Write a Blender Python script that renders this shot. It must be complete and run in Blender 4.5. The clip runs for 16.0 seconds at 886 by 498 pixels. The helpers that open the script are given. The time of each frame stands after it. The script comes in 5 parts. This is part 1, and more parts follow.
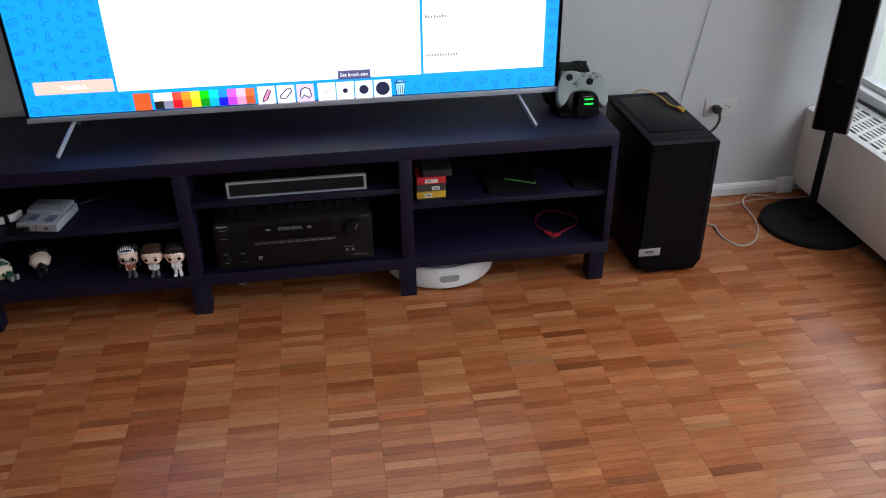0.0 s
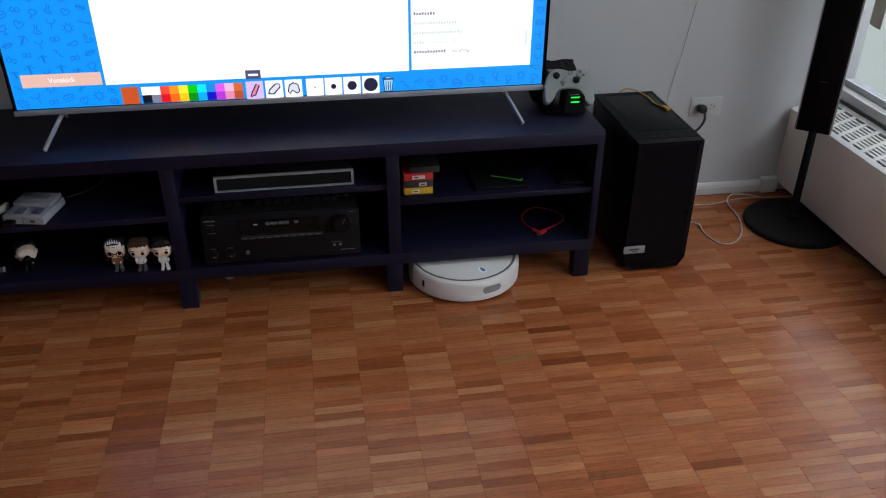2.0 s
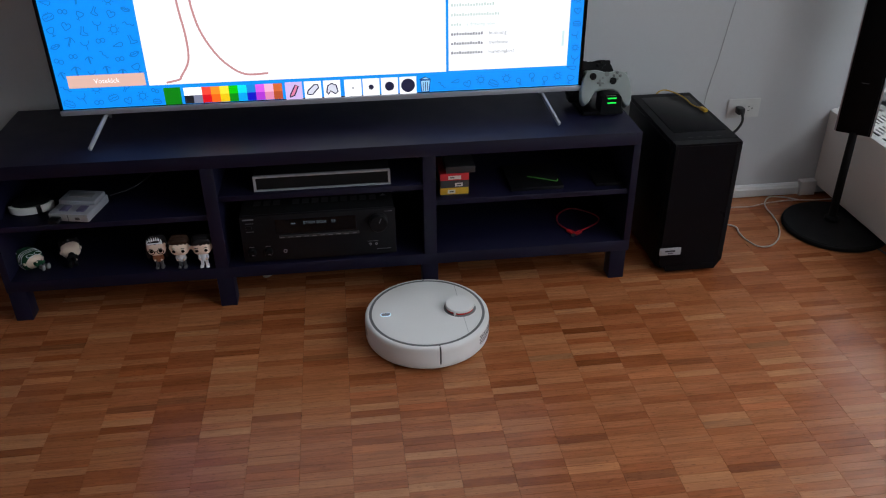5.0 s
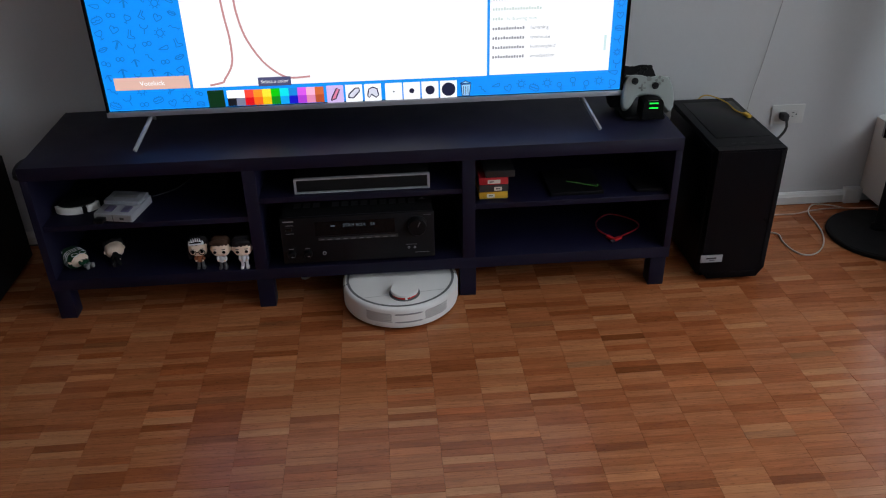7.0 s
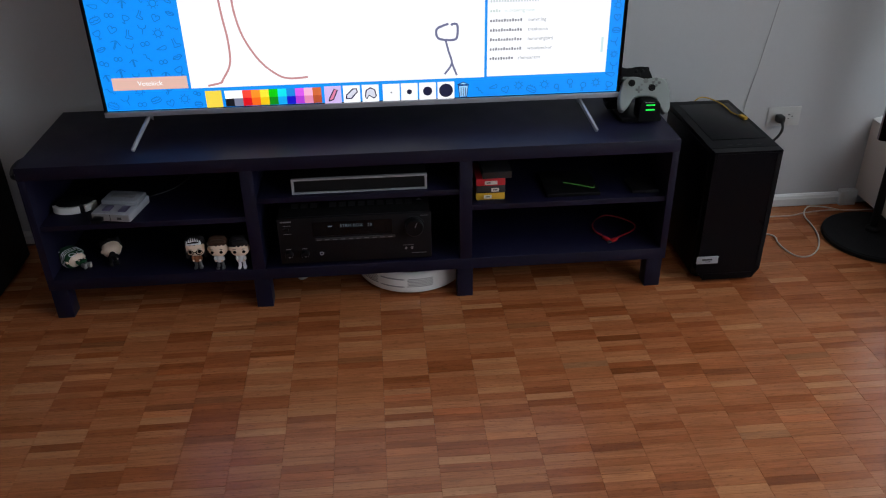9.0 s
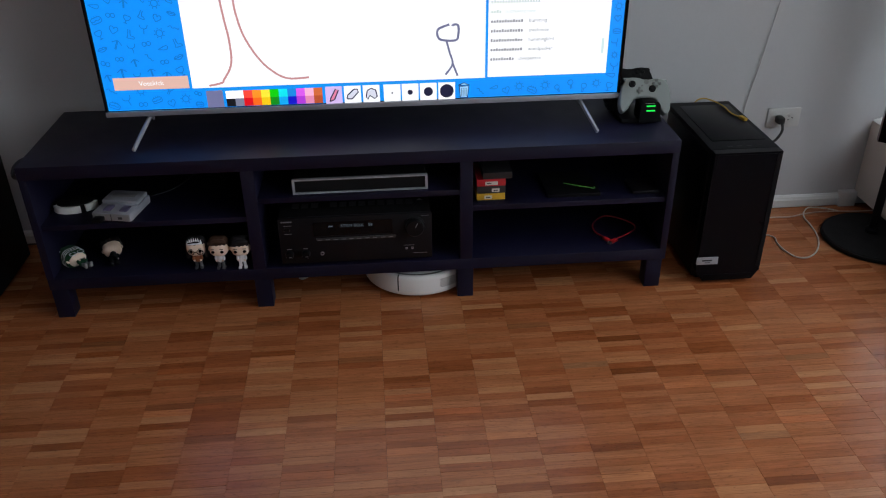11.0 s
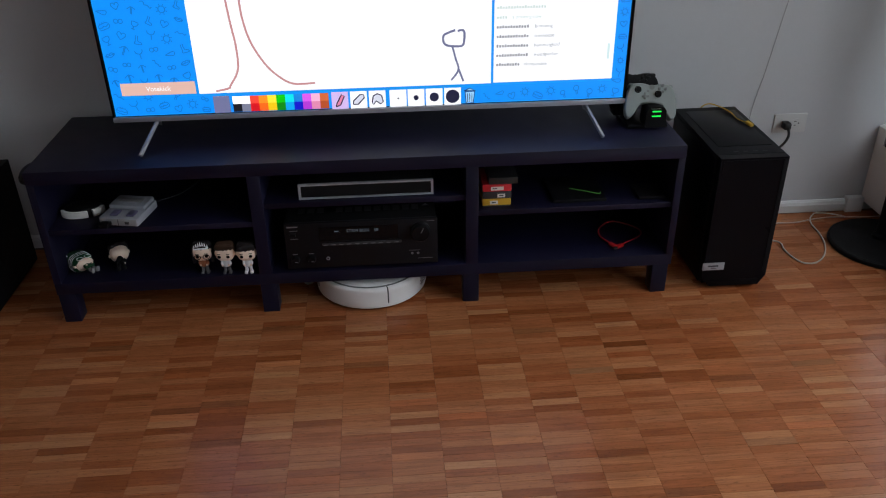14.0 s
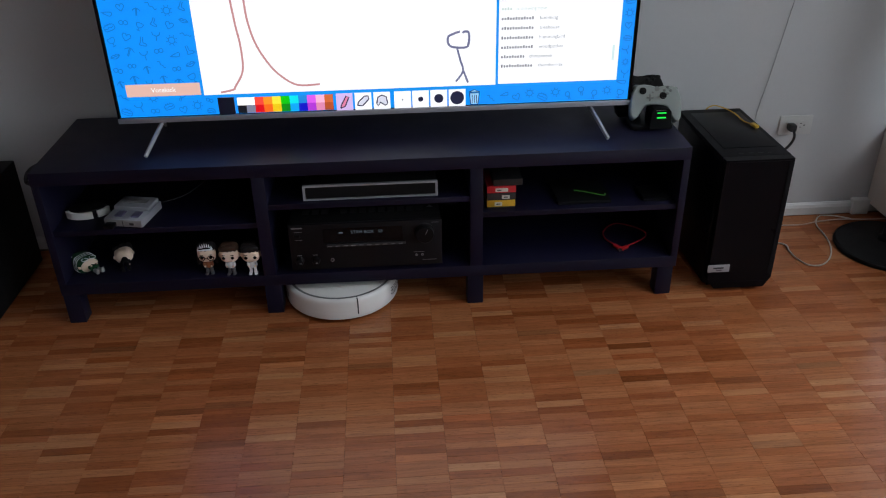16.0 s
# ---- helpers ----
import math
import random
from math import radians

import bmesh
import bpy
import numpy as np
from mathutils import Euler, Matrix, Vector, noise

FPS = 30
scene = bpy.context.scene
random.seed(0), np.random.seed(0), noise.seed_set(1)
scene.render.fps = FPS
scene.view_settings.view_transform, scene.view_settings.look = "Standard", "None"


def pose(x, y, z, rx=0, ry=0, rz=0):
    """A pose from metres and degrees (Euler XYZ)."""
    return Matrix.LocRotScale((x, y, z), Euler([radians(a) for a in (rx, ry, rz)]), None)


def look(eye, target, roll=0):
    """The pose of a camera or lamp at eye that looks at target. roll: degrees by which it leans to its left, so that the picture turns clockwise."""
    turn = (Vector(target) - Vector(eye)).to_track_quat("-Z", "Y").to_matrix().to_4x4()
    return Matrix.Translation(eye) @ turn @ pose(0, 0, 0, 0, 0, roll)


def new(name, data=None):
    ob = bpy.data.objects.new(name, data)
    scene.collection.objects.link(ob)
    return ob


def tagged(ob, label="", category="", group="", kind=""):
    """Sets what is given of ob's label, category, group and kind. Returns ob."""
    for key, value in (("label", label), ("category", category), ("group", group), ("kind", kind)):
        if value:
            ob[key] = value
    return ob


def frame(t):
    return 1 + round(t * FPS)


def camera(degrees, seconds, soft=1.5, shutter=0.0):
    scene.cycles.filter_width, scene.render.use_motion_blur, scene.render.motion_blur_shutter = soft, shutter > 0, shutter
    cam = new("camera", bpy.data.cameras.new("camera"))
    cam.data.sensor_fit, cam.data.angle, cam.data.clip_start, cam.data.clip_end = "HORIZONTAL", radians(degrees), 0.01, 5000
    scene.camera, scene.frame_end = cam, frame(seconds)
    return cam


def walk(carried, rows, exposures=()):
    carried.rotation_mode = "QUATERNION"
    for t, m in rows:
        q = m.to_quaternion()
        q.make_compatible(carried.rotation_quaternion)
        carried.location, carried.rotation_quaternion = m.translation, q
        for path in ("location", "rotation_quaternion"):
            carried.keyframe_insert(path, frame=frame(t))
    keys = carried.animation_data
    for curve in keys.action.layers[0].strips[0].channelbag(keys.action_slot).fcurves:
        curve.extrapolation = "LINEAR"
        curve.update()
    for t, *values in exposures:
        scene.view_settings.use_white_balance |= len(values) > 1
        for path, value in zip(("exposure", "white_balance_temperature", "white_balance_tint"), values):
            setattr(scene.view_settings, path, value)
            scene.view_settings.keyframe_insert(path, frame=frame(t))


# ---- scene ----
cam = camera(56.5, 16.0, soft=1.1)
PATH = [
    (0, (1.015, -2.036, 1.368), (1.254, -0.331, 0.352), -0.7),
    (0.5, (1.01, -2.043, 1.368), (1.256, -0.336, 0.356), -0.4),
    (1, (1.013, -2.047, 1.368), (1.265, -0.343, 0.351), -0.1),
    (1.5, (1.016, -2.05, 1.37), (1.278, -0.35, 0.349), 0.1),
    (2, (1.017, -2.053, 1.37), (1.284, -0.354, 0.35), 0.2),
    (2.5, (1.016, -2.057, 1.371), (1.288, -0.358, 0.351), 0.4),
    (3, (1.011, -2.058, 1.372), (1.287, -0.36, 0.352), 0.5),
    (3.5, (1.013, -2.064, 1.37), (1.278, -0.362, 0.354), 0.4),
    (4, (1.011, -2.066, 1.37), (1.257, -0.361, 0.354), 0.1),
    (6.5, (0.987, -2.065, 1.363), (1.112, -0.34, 0.359), -1.2),
    (7, (0.984, -2.063, 1.365), (1.101, -0.337, 0.363), -1.2),
    (7.5, (0.976, -2.065, 1.363), (1.099, -0.338, 0.362), -1.0),
    (8, (0.984, -2.065, 1.365), (1.103, -0.339, 0.362), -1.0),
    (8.5, (0.982, -2.064, 1.37), (1.107, -0.34, 0.365), -0.9),
    (9, (0.983, -2.068, 1.369), (1.108, -0.341, 0.367), -0.9),
    (11.5, (0.978, -2.072, 1.37), (1.105, -0.344, 0.37), -0.7),
    (12, (0.982, -2.073, 1.369), (1.104, -0.344, 0.371), -0.7),
    (12.5, (0.978, -2.073, 1.368), (1.1, -0.342, 0.373), -0.7),
    (13, (0.979, -2.074, 1.369), (1.099, -0.342, 0.375), -0.8),
    (13.5, (0.981, -2.073, 1.37), (1.095, -0.34, 0.378), -0.9),
    (14, (0.979, -2.073, 1.37), (1.093, -0.338, 0.381), -0.9),
    (14.5, (0.976, -2.071, 1.367), (1.088, -0.335, 0.38), -0.9),
    (15, (0.976, -2.069, 1.366), (1.086, -0.333, 0.379), -0.9),
    (15.5, (0.981, -2.072, 1.363), (1.084, -0.333, 0.38), -1.0),
    (16, (0.98, -2.073, 1.364), (1.083, -0.333, 0.382), -1.0),
]
walk(cam, [(t, look(eye, target, roll)) for t, eye, target, roll in PATH],
     exposures=((0, 0.66), (0.4, 0.47), (1, 0.12), (4, 0.1), (6.5, 0.0), (16, 0.0)))

# ---- light ----
world = bpy.data.worlds.new("world")
scene.world = world
world.use_nodes = True
_bg = world.node_tree.nodes["Background"]
_sky = world.node_tree.nodes.new("ShaderNodeTexSky")
_sky.sky_type = "NISHITA"
_sky.sun_disc = False
_sky.sun_elevation = radians(35)
_sky.sun_rotation = radians(200)
world.node_tree.links.new(_sky.outputs["Color"], _bg.inputs["Color"])
_bg.inputs["Strength"].default_value = 0.12
_sun = bpy.data.lights.new("sun", "SUN")
_sun.energy, _sun.angle, _sun.color = 0.8, radians(15), (1, 0.96, 0.9)
new("sun", _sun).matrix_world = look((-4, 6, 8), (0, 0, 0))

WALL_Y = 0.483      # face of the wall behind the bench
WALL_X = 2.82       # face of the window wall
ROOM_X0, ROOM_Y0, ROOM_H = -3.4, -5.4, 2.5
WIN_Y0, WIN_Y1, WIN_Z0, WIN_Z1 = -4.6, 0.476, 0.405, 2.25


def window_light(y0, y1, z0, z1, watts):
    data = bpy.data.lights.new("window_light", "AREA")
    data.shape, data.size, data.size_y = "RECTANGLE", y1 - y0, z1 - z0
    data.energy, data.color = watts, (0.88, 0.95, 1.0)
    new("window_light", data).matrix_world = look((WALL_X + 0.38, (y0 + y1) / 2, (z0 + z1) / 2), (0, (y0 + y1) / 2, (z0 + z1) / 2))


window_light(-3.4, 0.9, 0.72, 2.5, 67)


# ---- materials ----
def mat(name, color, rough=0.5, metal=0.0, var=0.12, scale=12.0, bump=0.0, fine=180.0, emit=0.0, coat=0.0, spec=0.5):
    m = bpy.data.materials.new(name)
    m.use_nodes = True
    nt = m.node_tree
    b = nt.nodes["Principled BSDF"]
    b.inputs["Roughness"].default_value = rough
    b.inputs["Metallic"].default_value = metal
    b.inputs["Coat Weight"].default_value = coat
    b.inputs["Specular IOR Level"].default_value = spec
    c = (*color, 1)
    b.inputs["Base Color"].default_value = c
    if emit:
        b.inputs["Emission Color"].default_value = c
        b.inputs["Emission Strength"].default_value = emit
        b.inputs["Base Color"].default_value = (0.01, 0.01, 0.01, 1)
        return m
    if var:
        co = nt.nodes.new("ShaderNodeTexCoord")
        n1 = nt.nodes.new("ShaderNodeTexNoise")
        n1.inputs["Scale"].default_value, n1.inputs["Detail"].default_value = scale, 4
        n2 = nt.nodes.new("ShaderNodeTexNoise")
        n2.inputs["Scale"].default_value, n2.inputs["Detail"].default_value = fine, 2
        add = nt.nodes.new("ShaderNodeMath")
        add.operation = "ADD"
        mix = nt.nodes.new("ShaderNodeMix")
        mix.data_type = "RGBA"
        mix.inputs["A"].default_value = (*[v * (1 - var) for v in color], 1)
        mix.inputs["B"].default_value = (*[min(1, v * (1 + var)) for v in color], 1)
        half = nt.nodes.new("ShaderNodeMath")
        half.operation = "MULTIPLY"
        half.inputs[1].default_value = 0.5
        L = nt.links.new
        L(co.outputs["Object"], n1.inputs["Vector"])
        L(co.outputs["Object"], n2.inputs["Vector"])
        L(n1.outputs["Fac"], add.inputs[0])
        L(n2.outputs["Fac"], add.inputs[1])
        L(add.outputs[0], half.inputs[0])
        L(half.outputs[0], mix.inputs["Factor"])
        L(mix.outputs["Result"], b.inputs["Base Color"])
        rr = nt.nodes.new("ShaderNodeMapRange")
        rr.inputs["To Min"].default_value, rr.inputs["To Max"].default_value = max(0.02, rough - 0.08), min(1, rough + 0.08)
        L(n1.outputs["Fac"], rr.inputs["Value"])
        L(rr.outputs["Result"], b.inputs["Roughness"])
        if bump:
            bp = nt.nodes.new("ShaderNodeBump")
            bp.inputs["Strength"].default_value = bump
            bp.inputs["Distance"].default_value = 0.002
            L(half.outputs[0], bp.inputs["Height"])
            L(bp.outputs["Normal"], b.inputs["Normal"])
    return m


def parquet_material(name="oak_parquet", tone=1.0):
    m = bpy.data.materials.new(name)
    m.use_nodes = True
    nt = m.node_tree
    N, L = nt.nodes.new, nt.links.new
    b = nt.nodes["Principled BSDF"]
    geo, info, co = N("ShaderNodeNewGeometry"), N("ShaderNodeObjectInfo"), N("ShaderNodeTexCoord")
    s = N("ShaderNodeMath"); s.operation = "ADD"
    f = N("ShaderNodeMath"); f.operation = "FRACT"
    L(geo.outputs["Random Per Island"], s.inputs[0]); L(info.outputs["Random"], s.inputs[1]); L(s.outputs[0], f.inputs[0])
    ramp = N("ShaderNodeValToRGB")
    e = ramp.color_ramp.elements
    e[0].position, e[0].color = 0.0, (0.225, 0.068, 0.026, 1)
    e[1].position, e[1].color = 1.0, (0.41, 0.184, 0.090, 1)
    for p, c in ((0.12, (0.27, 0.082, 0.034, 1)), (0.35, (0.305, 0.103, 0.045, 1)), (0.65, (0.33, 0.122, 0.053, 1)), (0.88, (0.36, 0.144, 0.066, 1))):
        k = ramp.color_ramp.elements.new(p)
        k.color = c
    L(f.outputs[0], ramp.inputs["Fac"])
    # grain runs along each slat (x), shifted from slat to slat
    off = N("ShaderNodeMath"); off.operation = "MULTIPLY"; off.inputs[1].default_value = 37.0
    L(f.outputs[0], off.inputs[0])
    comb = N("ShaderNodeCombineXYZ")
    L(off.outputs[0], comb.inputs["Z"]); L(off.outputs[0], comb.inputs["X"])
    addv = N("ShaderNodeVectorMath"); addv.operation = "ADD"
    L(geo.outputs["Position"], addv.inputs[0]); L(comb.outputs[0], addv.inputs[1])
    mp = N("ShaderNodeMapping"); mp.inputs["Scale"].default_value = (8, 190, 60)
    L(addv.outputs[0], mp.inputs["Vector"])
    g = N("ShaderNodeTexNoise"); g.inputs["Scale"].default_value = 1.0; g.inputs["Detail"].default_value = 9; g.inputs["Roughness"].default_value = 0.62; g.inputs["Distortion"].default_value = 1.1
    L(mp.outputs[0], g.inputs["Vector"])
    wear = N("ShaderNodeTexNoise"); wear.inputs["Scale"].default_value = 3.0; wear.inputs["Detail"].default_value = 3
    L(geo.outputs["Position"], wear.inputs["Vector"])
    gr = N("ShaderNodeMapRange"); gr.inputs["From Min"].default_value = 0.25; gr.inputs["From Max"].default_value = 0.75
    gr.inputs["To Min"].default_value = 0.66; gr.inputs["To Max"].default_value = 1.24
    L(g.outputs["Fac"], gr.inputs["Value"])
    patch = N("ShaderNodeTexNoise"); patch.inputs["Scale"].default_value = 14.0; patch.inputs["Detail"].default_value = 1
    L(geo.outputs["Position"], patch.inputs["Vector"])
    pr = N("ShaderNodeMapRange"); pr.inputs["To Min"].default_value = 0.95 * tone; pr.inputs["To Max"].default_value = 1.05 * tone
    L(patch.outputs["Fac"], pr.inputs["Value"])
    wr = N("ShaderNodeMapRange"); wr.inputs["To Min"].default_value = 0.88; wr.inputs["To Max"].default_value = 1.12
    L(wear.outputs["Fac"], wr.inputs["Value"])
    mul = N("ShaderNodeMath"); mul.operation = "MULTIPLY"
    mul0 = N("ShaderNodeMath"); mul0.operation = "MULTIPLY"
    L(gr.outputs[0], mul0.inputs[0]); L(pr.outputs[0], mul0.inputs[1])
    L(mul0.outputs[0], mul.inputs[0]); L(wr.outputs[0], mul.inputs[1])
    mpf = N("ShaderNodeMapping"); mpf.inputs["Scale"].default_value = (70, 420, 60)
    L(addv.outputs[0], mpf.inputs["Vector"])
    fl = N("ShaderNodeTexNoise"); fl.inputs["Scale"].default_value = 1.0; fl.inputs["Detail"].default_value = 2
    L(mpf.outputs[0], fl.inputs["Vector"])
    fr = N("ShaderNodeMapRange"); fr.inputs["From Min"].default_value = 0.60; fr.inputs["From Max"].default_value = 0.74
    fr.inputs["To Min"].default_value = 1.0; fr.inputs["To Max"].default_value = 0.56
    L(fl.outputs["Fac"], fr.inputs["Value"])
    mpd = N("ShaderNodeMapping"); mpd.inputs["Scale"].default_value = (13, 30, 20)
    L(addv.outputs[0], mpd.inputs["Vector"])
    dr = N("ShaderNodeTexNoise"); dr.inputs["Scale"].default_value = 1.0; dr.inputs["Detail"].default_value = 2
    L(mpd.outputs[0], dr.inputs["Vector"])
    drr = N("ShaderNodeMapRange"); drr.inputs["From Min"].default_value = 0.3; drr.inputs["From Max"].default_value = 0.7
    drr.inputs["To Min"].default_value = 0.93; drr.inputs["To Max"].default_value = 1.07
    L(dr.outputs["Fac"], drr.inputs["Value"])
    m2 = N("ShaderNodeMath"); m2.operation = "MULTIPLY"
    L(fr.outputs[0], m2.inputs[0]); L(drr.outputs[0], m2.inputs[1])
    m3 = N("ShaderNodeMath"); m3.operation = "MULTIPLY"
    L(mul.outputs[0], m3.inputs[0]); L(m2.outputs[0], m3.inputs[1])
    hv = N("ShaderNodeHueSaturation"); hv.inputs["Saturation"].default_value = 1.04
    L(ramp.outputs["Color"], hv.inputs["Color"]); L(m3.outputs[0], hv.inputs["Value"])
    L(hv.outputs["Color"], b.inputs["Base Color"])
    rr = N("ShaderNodeMapRange"); rr.inputs["To Min"].default_value = 0.21; rr.inputs["To Max"].default_value = 0.29
    L(wear.outputs["Fac"], rr.inputs["Value"]); L(rr.outputs[0], b.inputs["Roughness"])
    b.inputs["Specular IOR Level"].default_value = 0.30
    bp = N("ShaderNodeBump"); bp.inputs["Strength"].default_value = 0.2; bp.inputs["Distance"].default_value = 0.0006
    L(g.outputs["Fac"], bp.inputs["Height"]); L(bp.outputs["Normal"], b.inputs["Normal"])
    return m


PARQUET = parquet_material(tone=0.95)
PARQUET_DARK, PARQUET_PALE = parquet_material("dark_oak_parquet", 0.68), parquet_material("pale_oak_parquet", 1.20)
JOINT = mat("dark_joint", (0.075, 0.033, 0.015), 0.8)
PAINT = mat("wall_paint", (0.505, 0.512, 0.53), 0.6, var=0.04, scale=3, bump=0.12, fine=90)
TRIM = mat("trim_paint", (0.62, 0.62, 0.62), 0.4, var=0.06, scale=15, bump=0.1, fine=60)
CEIL = mat("ceiling_paint", (0.8, 0.8, 0.79), 0.8, var=0.04, scale=4, bump=0.1)
# blue in the base colour stands in for the screen's glow and haze
BENCH = mat("black_brown_glow_tinted", (0.0036, 0.0033, 0.0160), 0.5, var=0.35, scale=14, bump=0.15, fine=260, spec=0.30)
BLACK = mat("black_plastic", (0.005, 0.005, 0.006), 0.38, var=0.2, scale=30, spec=0.14)
BLACK_MATT = mat("black_matt", (0.006, 0.006, 0.007), 0.65, var=0.25, scale=30, bump=0.1, spec=0.15)
GLOSS = mat("gloss_black", (0.004, 0.004, 0.005), 0.12, var=0.1, spec=0.16)
DARKGREY = mat("dark_grey_plastic", (0.025, 0.026, 0.029), 0.5, var=0.15)
GREY = mat("grey_plastic", (0.22, 0.22, 0.23), 0.5, var=0.1)
SILVER = mat("brushed_aluminium", (0.36, 0.37, 0.41), 0.4, metal=0.35, var=0.1)
WHITE = mat("white_plastic", (0.74, 0.735, 0.73), 0.32, var=0.03, scale=20)
WHITE_MATT = mat("white_matt", (0.72, 0.72, 0.71), 0.55, var=0.05)


# ---- mesh helpers ----
def box(bm, x0, x1, y0, y1, z0, z1, bevel=0.0, seg=2, m=None):
    v = bmesh.ops.create_cube(bm, size=1)["verts"]
    t = Matrix.Translation(((x0 + x1) / 2, (y0 + y1) / 2, (z0 + z1) / 2)) @ Matrix.Diagonal((x1 - x0, y1 - y0, z1 - z0, 1))
    bmesh.ops.transform(bm, matrix=t, verts=v)
    if bevel:
        es = list({e for q in v for e in q.link_edges})
        r = bmesh.ops.bevel(bm, geom=es, offset=bevel, segments=seg, affect="EDGES", profile=0.5)
        v = list({q for q in v if q.is_valid} | set(r["verts"]))
    if m is not None:
        bmesh.ops.transform(bm, matrix=m, verts=v)
    return bm


def boxes(*rows, bevel=0.0):
    bm = bmesh.new()
    for r in rows:
        box(bm, *r, bevel=bevel)
    return bm


def lathe(profile, seg=48, m=None, bm=None):
    """A turned body from (radius, height) pairs, from the bottom up."""
    bm = bm or bmesh.new()
    rings = []
    for r, z in profile:
        if r < 1e-6:
            rings.append([bm.verts.new((0, 0, z))])
        else:
            rings.append([bm.verts.new((r * math.cos(a), r * math.sin(a), z)) for a in [2 * math.pi * k / seg for k in range(seg)]])
    for a, b in zip(rings, rings[1:]):
        for k in range(seg):
            j = (k + 1) % seg
            q = [a[k % len(a)], a[j % len(a)], b[j % len(b)], b[k % len(b)]]
            q = list(dict.fromkeys(q))
            if len(q) > 2:
                bm.faces.new(q)
    if m is not None:
        bmesh.ops.transform(bm, matrix=m, verts=[v for r in rings for v in r])
    return bm


def smooth_line(pts, n=8):
    p = [Vector(q) for q in pts]
    out = []
    for i in range(len(p) - 1):
        a, b, c, d = p[max(i - 1, 0)], p[i], p[i + 1], p[min(i + 2, len(p) - 1)]
        for k in range(n):
            u = k / n
            out.append(0.5 * (2 * b + (c - a) * u + (2 * a - 5 * b + 4 * c - d) * u * u + (3 * b - a - 3 * c + d) * u ** 3))
    out.append(p[-1])
    return out


def tube(pts, r, seg=8, n=8, bm=None):
    """A round cable through points."""
    bm = bm or bmesh.new()
    line = smooth_line(pts, n)
    rings = []
    for i, q in enumerate(line):
        d = (line[min(i + 1, len(line) - 1)] - line[max(i - 1, 0)]).normalized()
        side = d.cross(Vector((0, 0, 1)))
        side = Vector((1, 0, 0)) if side.length < 1e-3 else side.normalized()
        up = side.cross(d)
        rings.append([bm.verts.new(q + r * (math.cos(2 * math.pi * k / seg) * side + math.sin(2 * math.pi * k / seg) * up)) for k in range(seg)])
    for a, b in zip(rings, rings[1:]):
        for k in range(seg):
            bm.faces.new((a[k], a[(k + 1) % seg], b[(k + 1) % seg], b[k]))
    bm.faces.new(rings[0][::-1]), bm.faces.new(rings[-1])
    return bm


def prism(poly, d0, d1, axis="y", bm=None, m=None):
    """A flat outline (two coordinates a point) with thickness along an axis."""
    bm = bm or bmesh.new()
    def at(a, b, d):
        return {"x": (d, a, b), "y": (a, d, b), "z": (a, b, d)}[axis]
    p = [bm.verts.new(at(a, b, d0)) for a, b in poly]
    q = [bm.verts.new(at(a, b, d1)) for a, b in poly]
    bm.faces.new(p), bm.faces.new(q[::-1])
    for k in range(len(p)):
        j = (k + 1) % len(p)
        bm.faces.new((p[k], q[k], q[j], p[j]))
    bmesh.ops.recalc_face_normals(bm, faces=bm.faces)
    if m is not None:
        bmesh.ops.transform(bm, matrix=m, verts=p + q)
    return bm


def ball(bm, c, r, m=None, u=20, v=12):
    vs = bmesh.ops.create_uvsphere(bm, u_segments=u, v_segments=v, radius=1)["verts"]
    r = r if hasattr(r, "__len__") else (r, r, r)
    bmesh.ops.transform(bm, matrix=(m or Matrix()) @ Matrix.Translation(c) @ Matrix.Diagonal((*r, 1)), verts=vs)
    return bm


def mesh(name, bm, material, soft=True):
    me = bpy.data.meshes.new(name)
    bmesh.ops.recalc_face_normals(bm, faces=bm.faces)
    if soft:
        for f in bm.faces:
            f.smooth = True
        for e in bm.edges:
            if len(e.link_faces) == 2 and e.calc_face_angle() > radians(32):
                e.smooth = False
    bm.to_mesh(me)
    bm.free()
    me.materials.append(material)
    return me


def part(name, bm, material, parent, label="", m=None):
    ob = new(name, mesh(name, bm, material))
    ob.parent = parent
    if m is not None:
        ob.matrix_basis = m
    return tagged(ob, label)


def thing(name, label, category, m=None, group="", kind=""):
    ob = new(name)
    ob.empty_display_size = 0.05
    if m is not None:
        ob.matrix_basis = m
    return tagged(ob, label, category, group, kind)


def solid(name, bm, material, label, category, m=None, group="", kind=""):
    ob = new(name, mesh(name, bm, material))
    if m is not None:
        ob.matrix_basis = m
    return tagged(ob, label, category, group, kind)


def words(name, text, size, material, parent, m, depth=0.0003, align="LEFT", label=""):
    cu = bpy.data.curves.new(name, "FONT")
    cu.body, cu.size, cu.extrude, cu.align_x, cu.align_y = text, size, depth, align, "CENTER"
    cu.resolution_u = 3
    tmp = bpy.data.objects.new(name, cu)
    scene.collection.objects.link(tmp)
    me = bpy.data.meshes.new_from_object(tmp.evaluated_get(bpy.context.evaluated_depsgraph_get()))
    bpy.data.objects.remove(tmp)
    bpy.data.curves.remove(cu)
    me.materials.clear()
    me.materials.append(material)
    ob = new(name, me)
    ob.parent = parent
    ob.matrix_basis = m
    return tagged(ob, label)


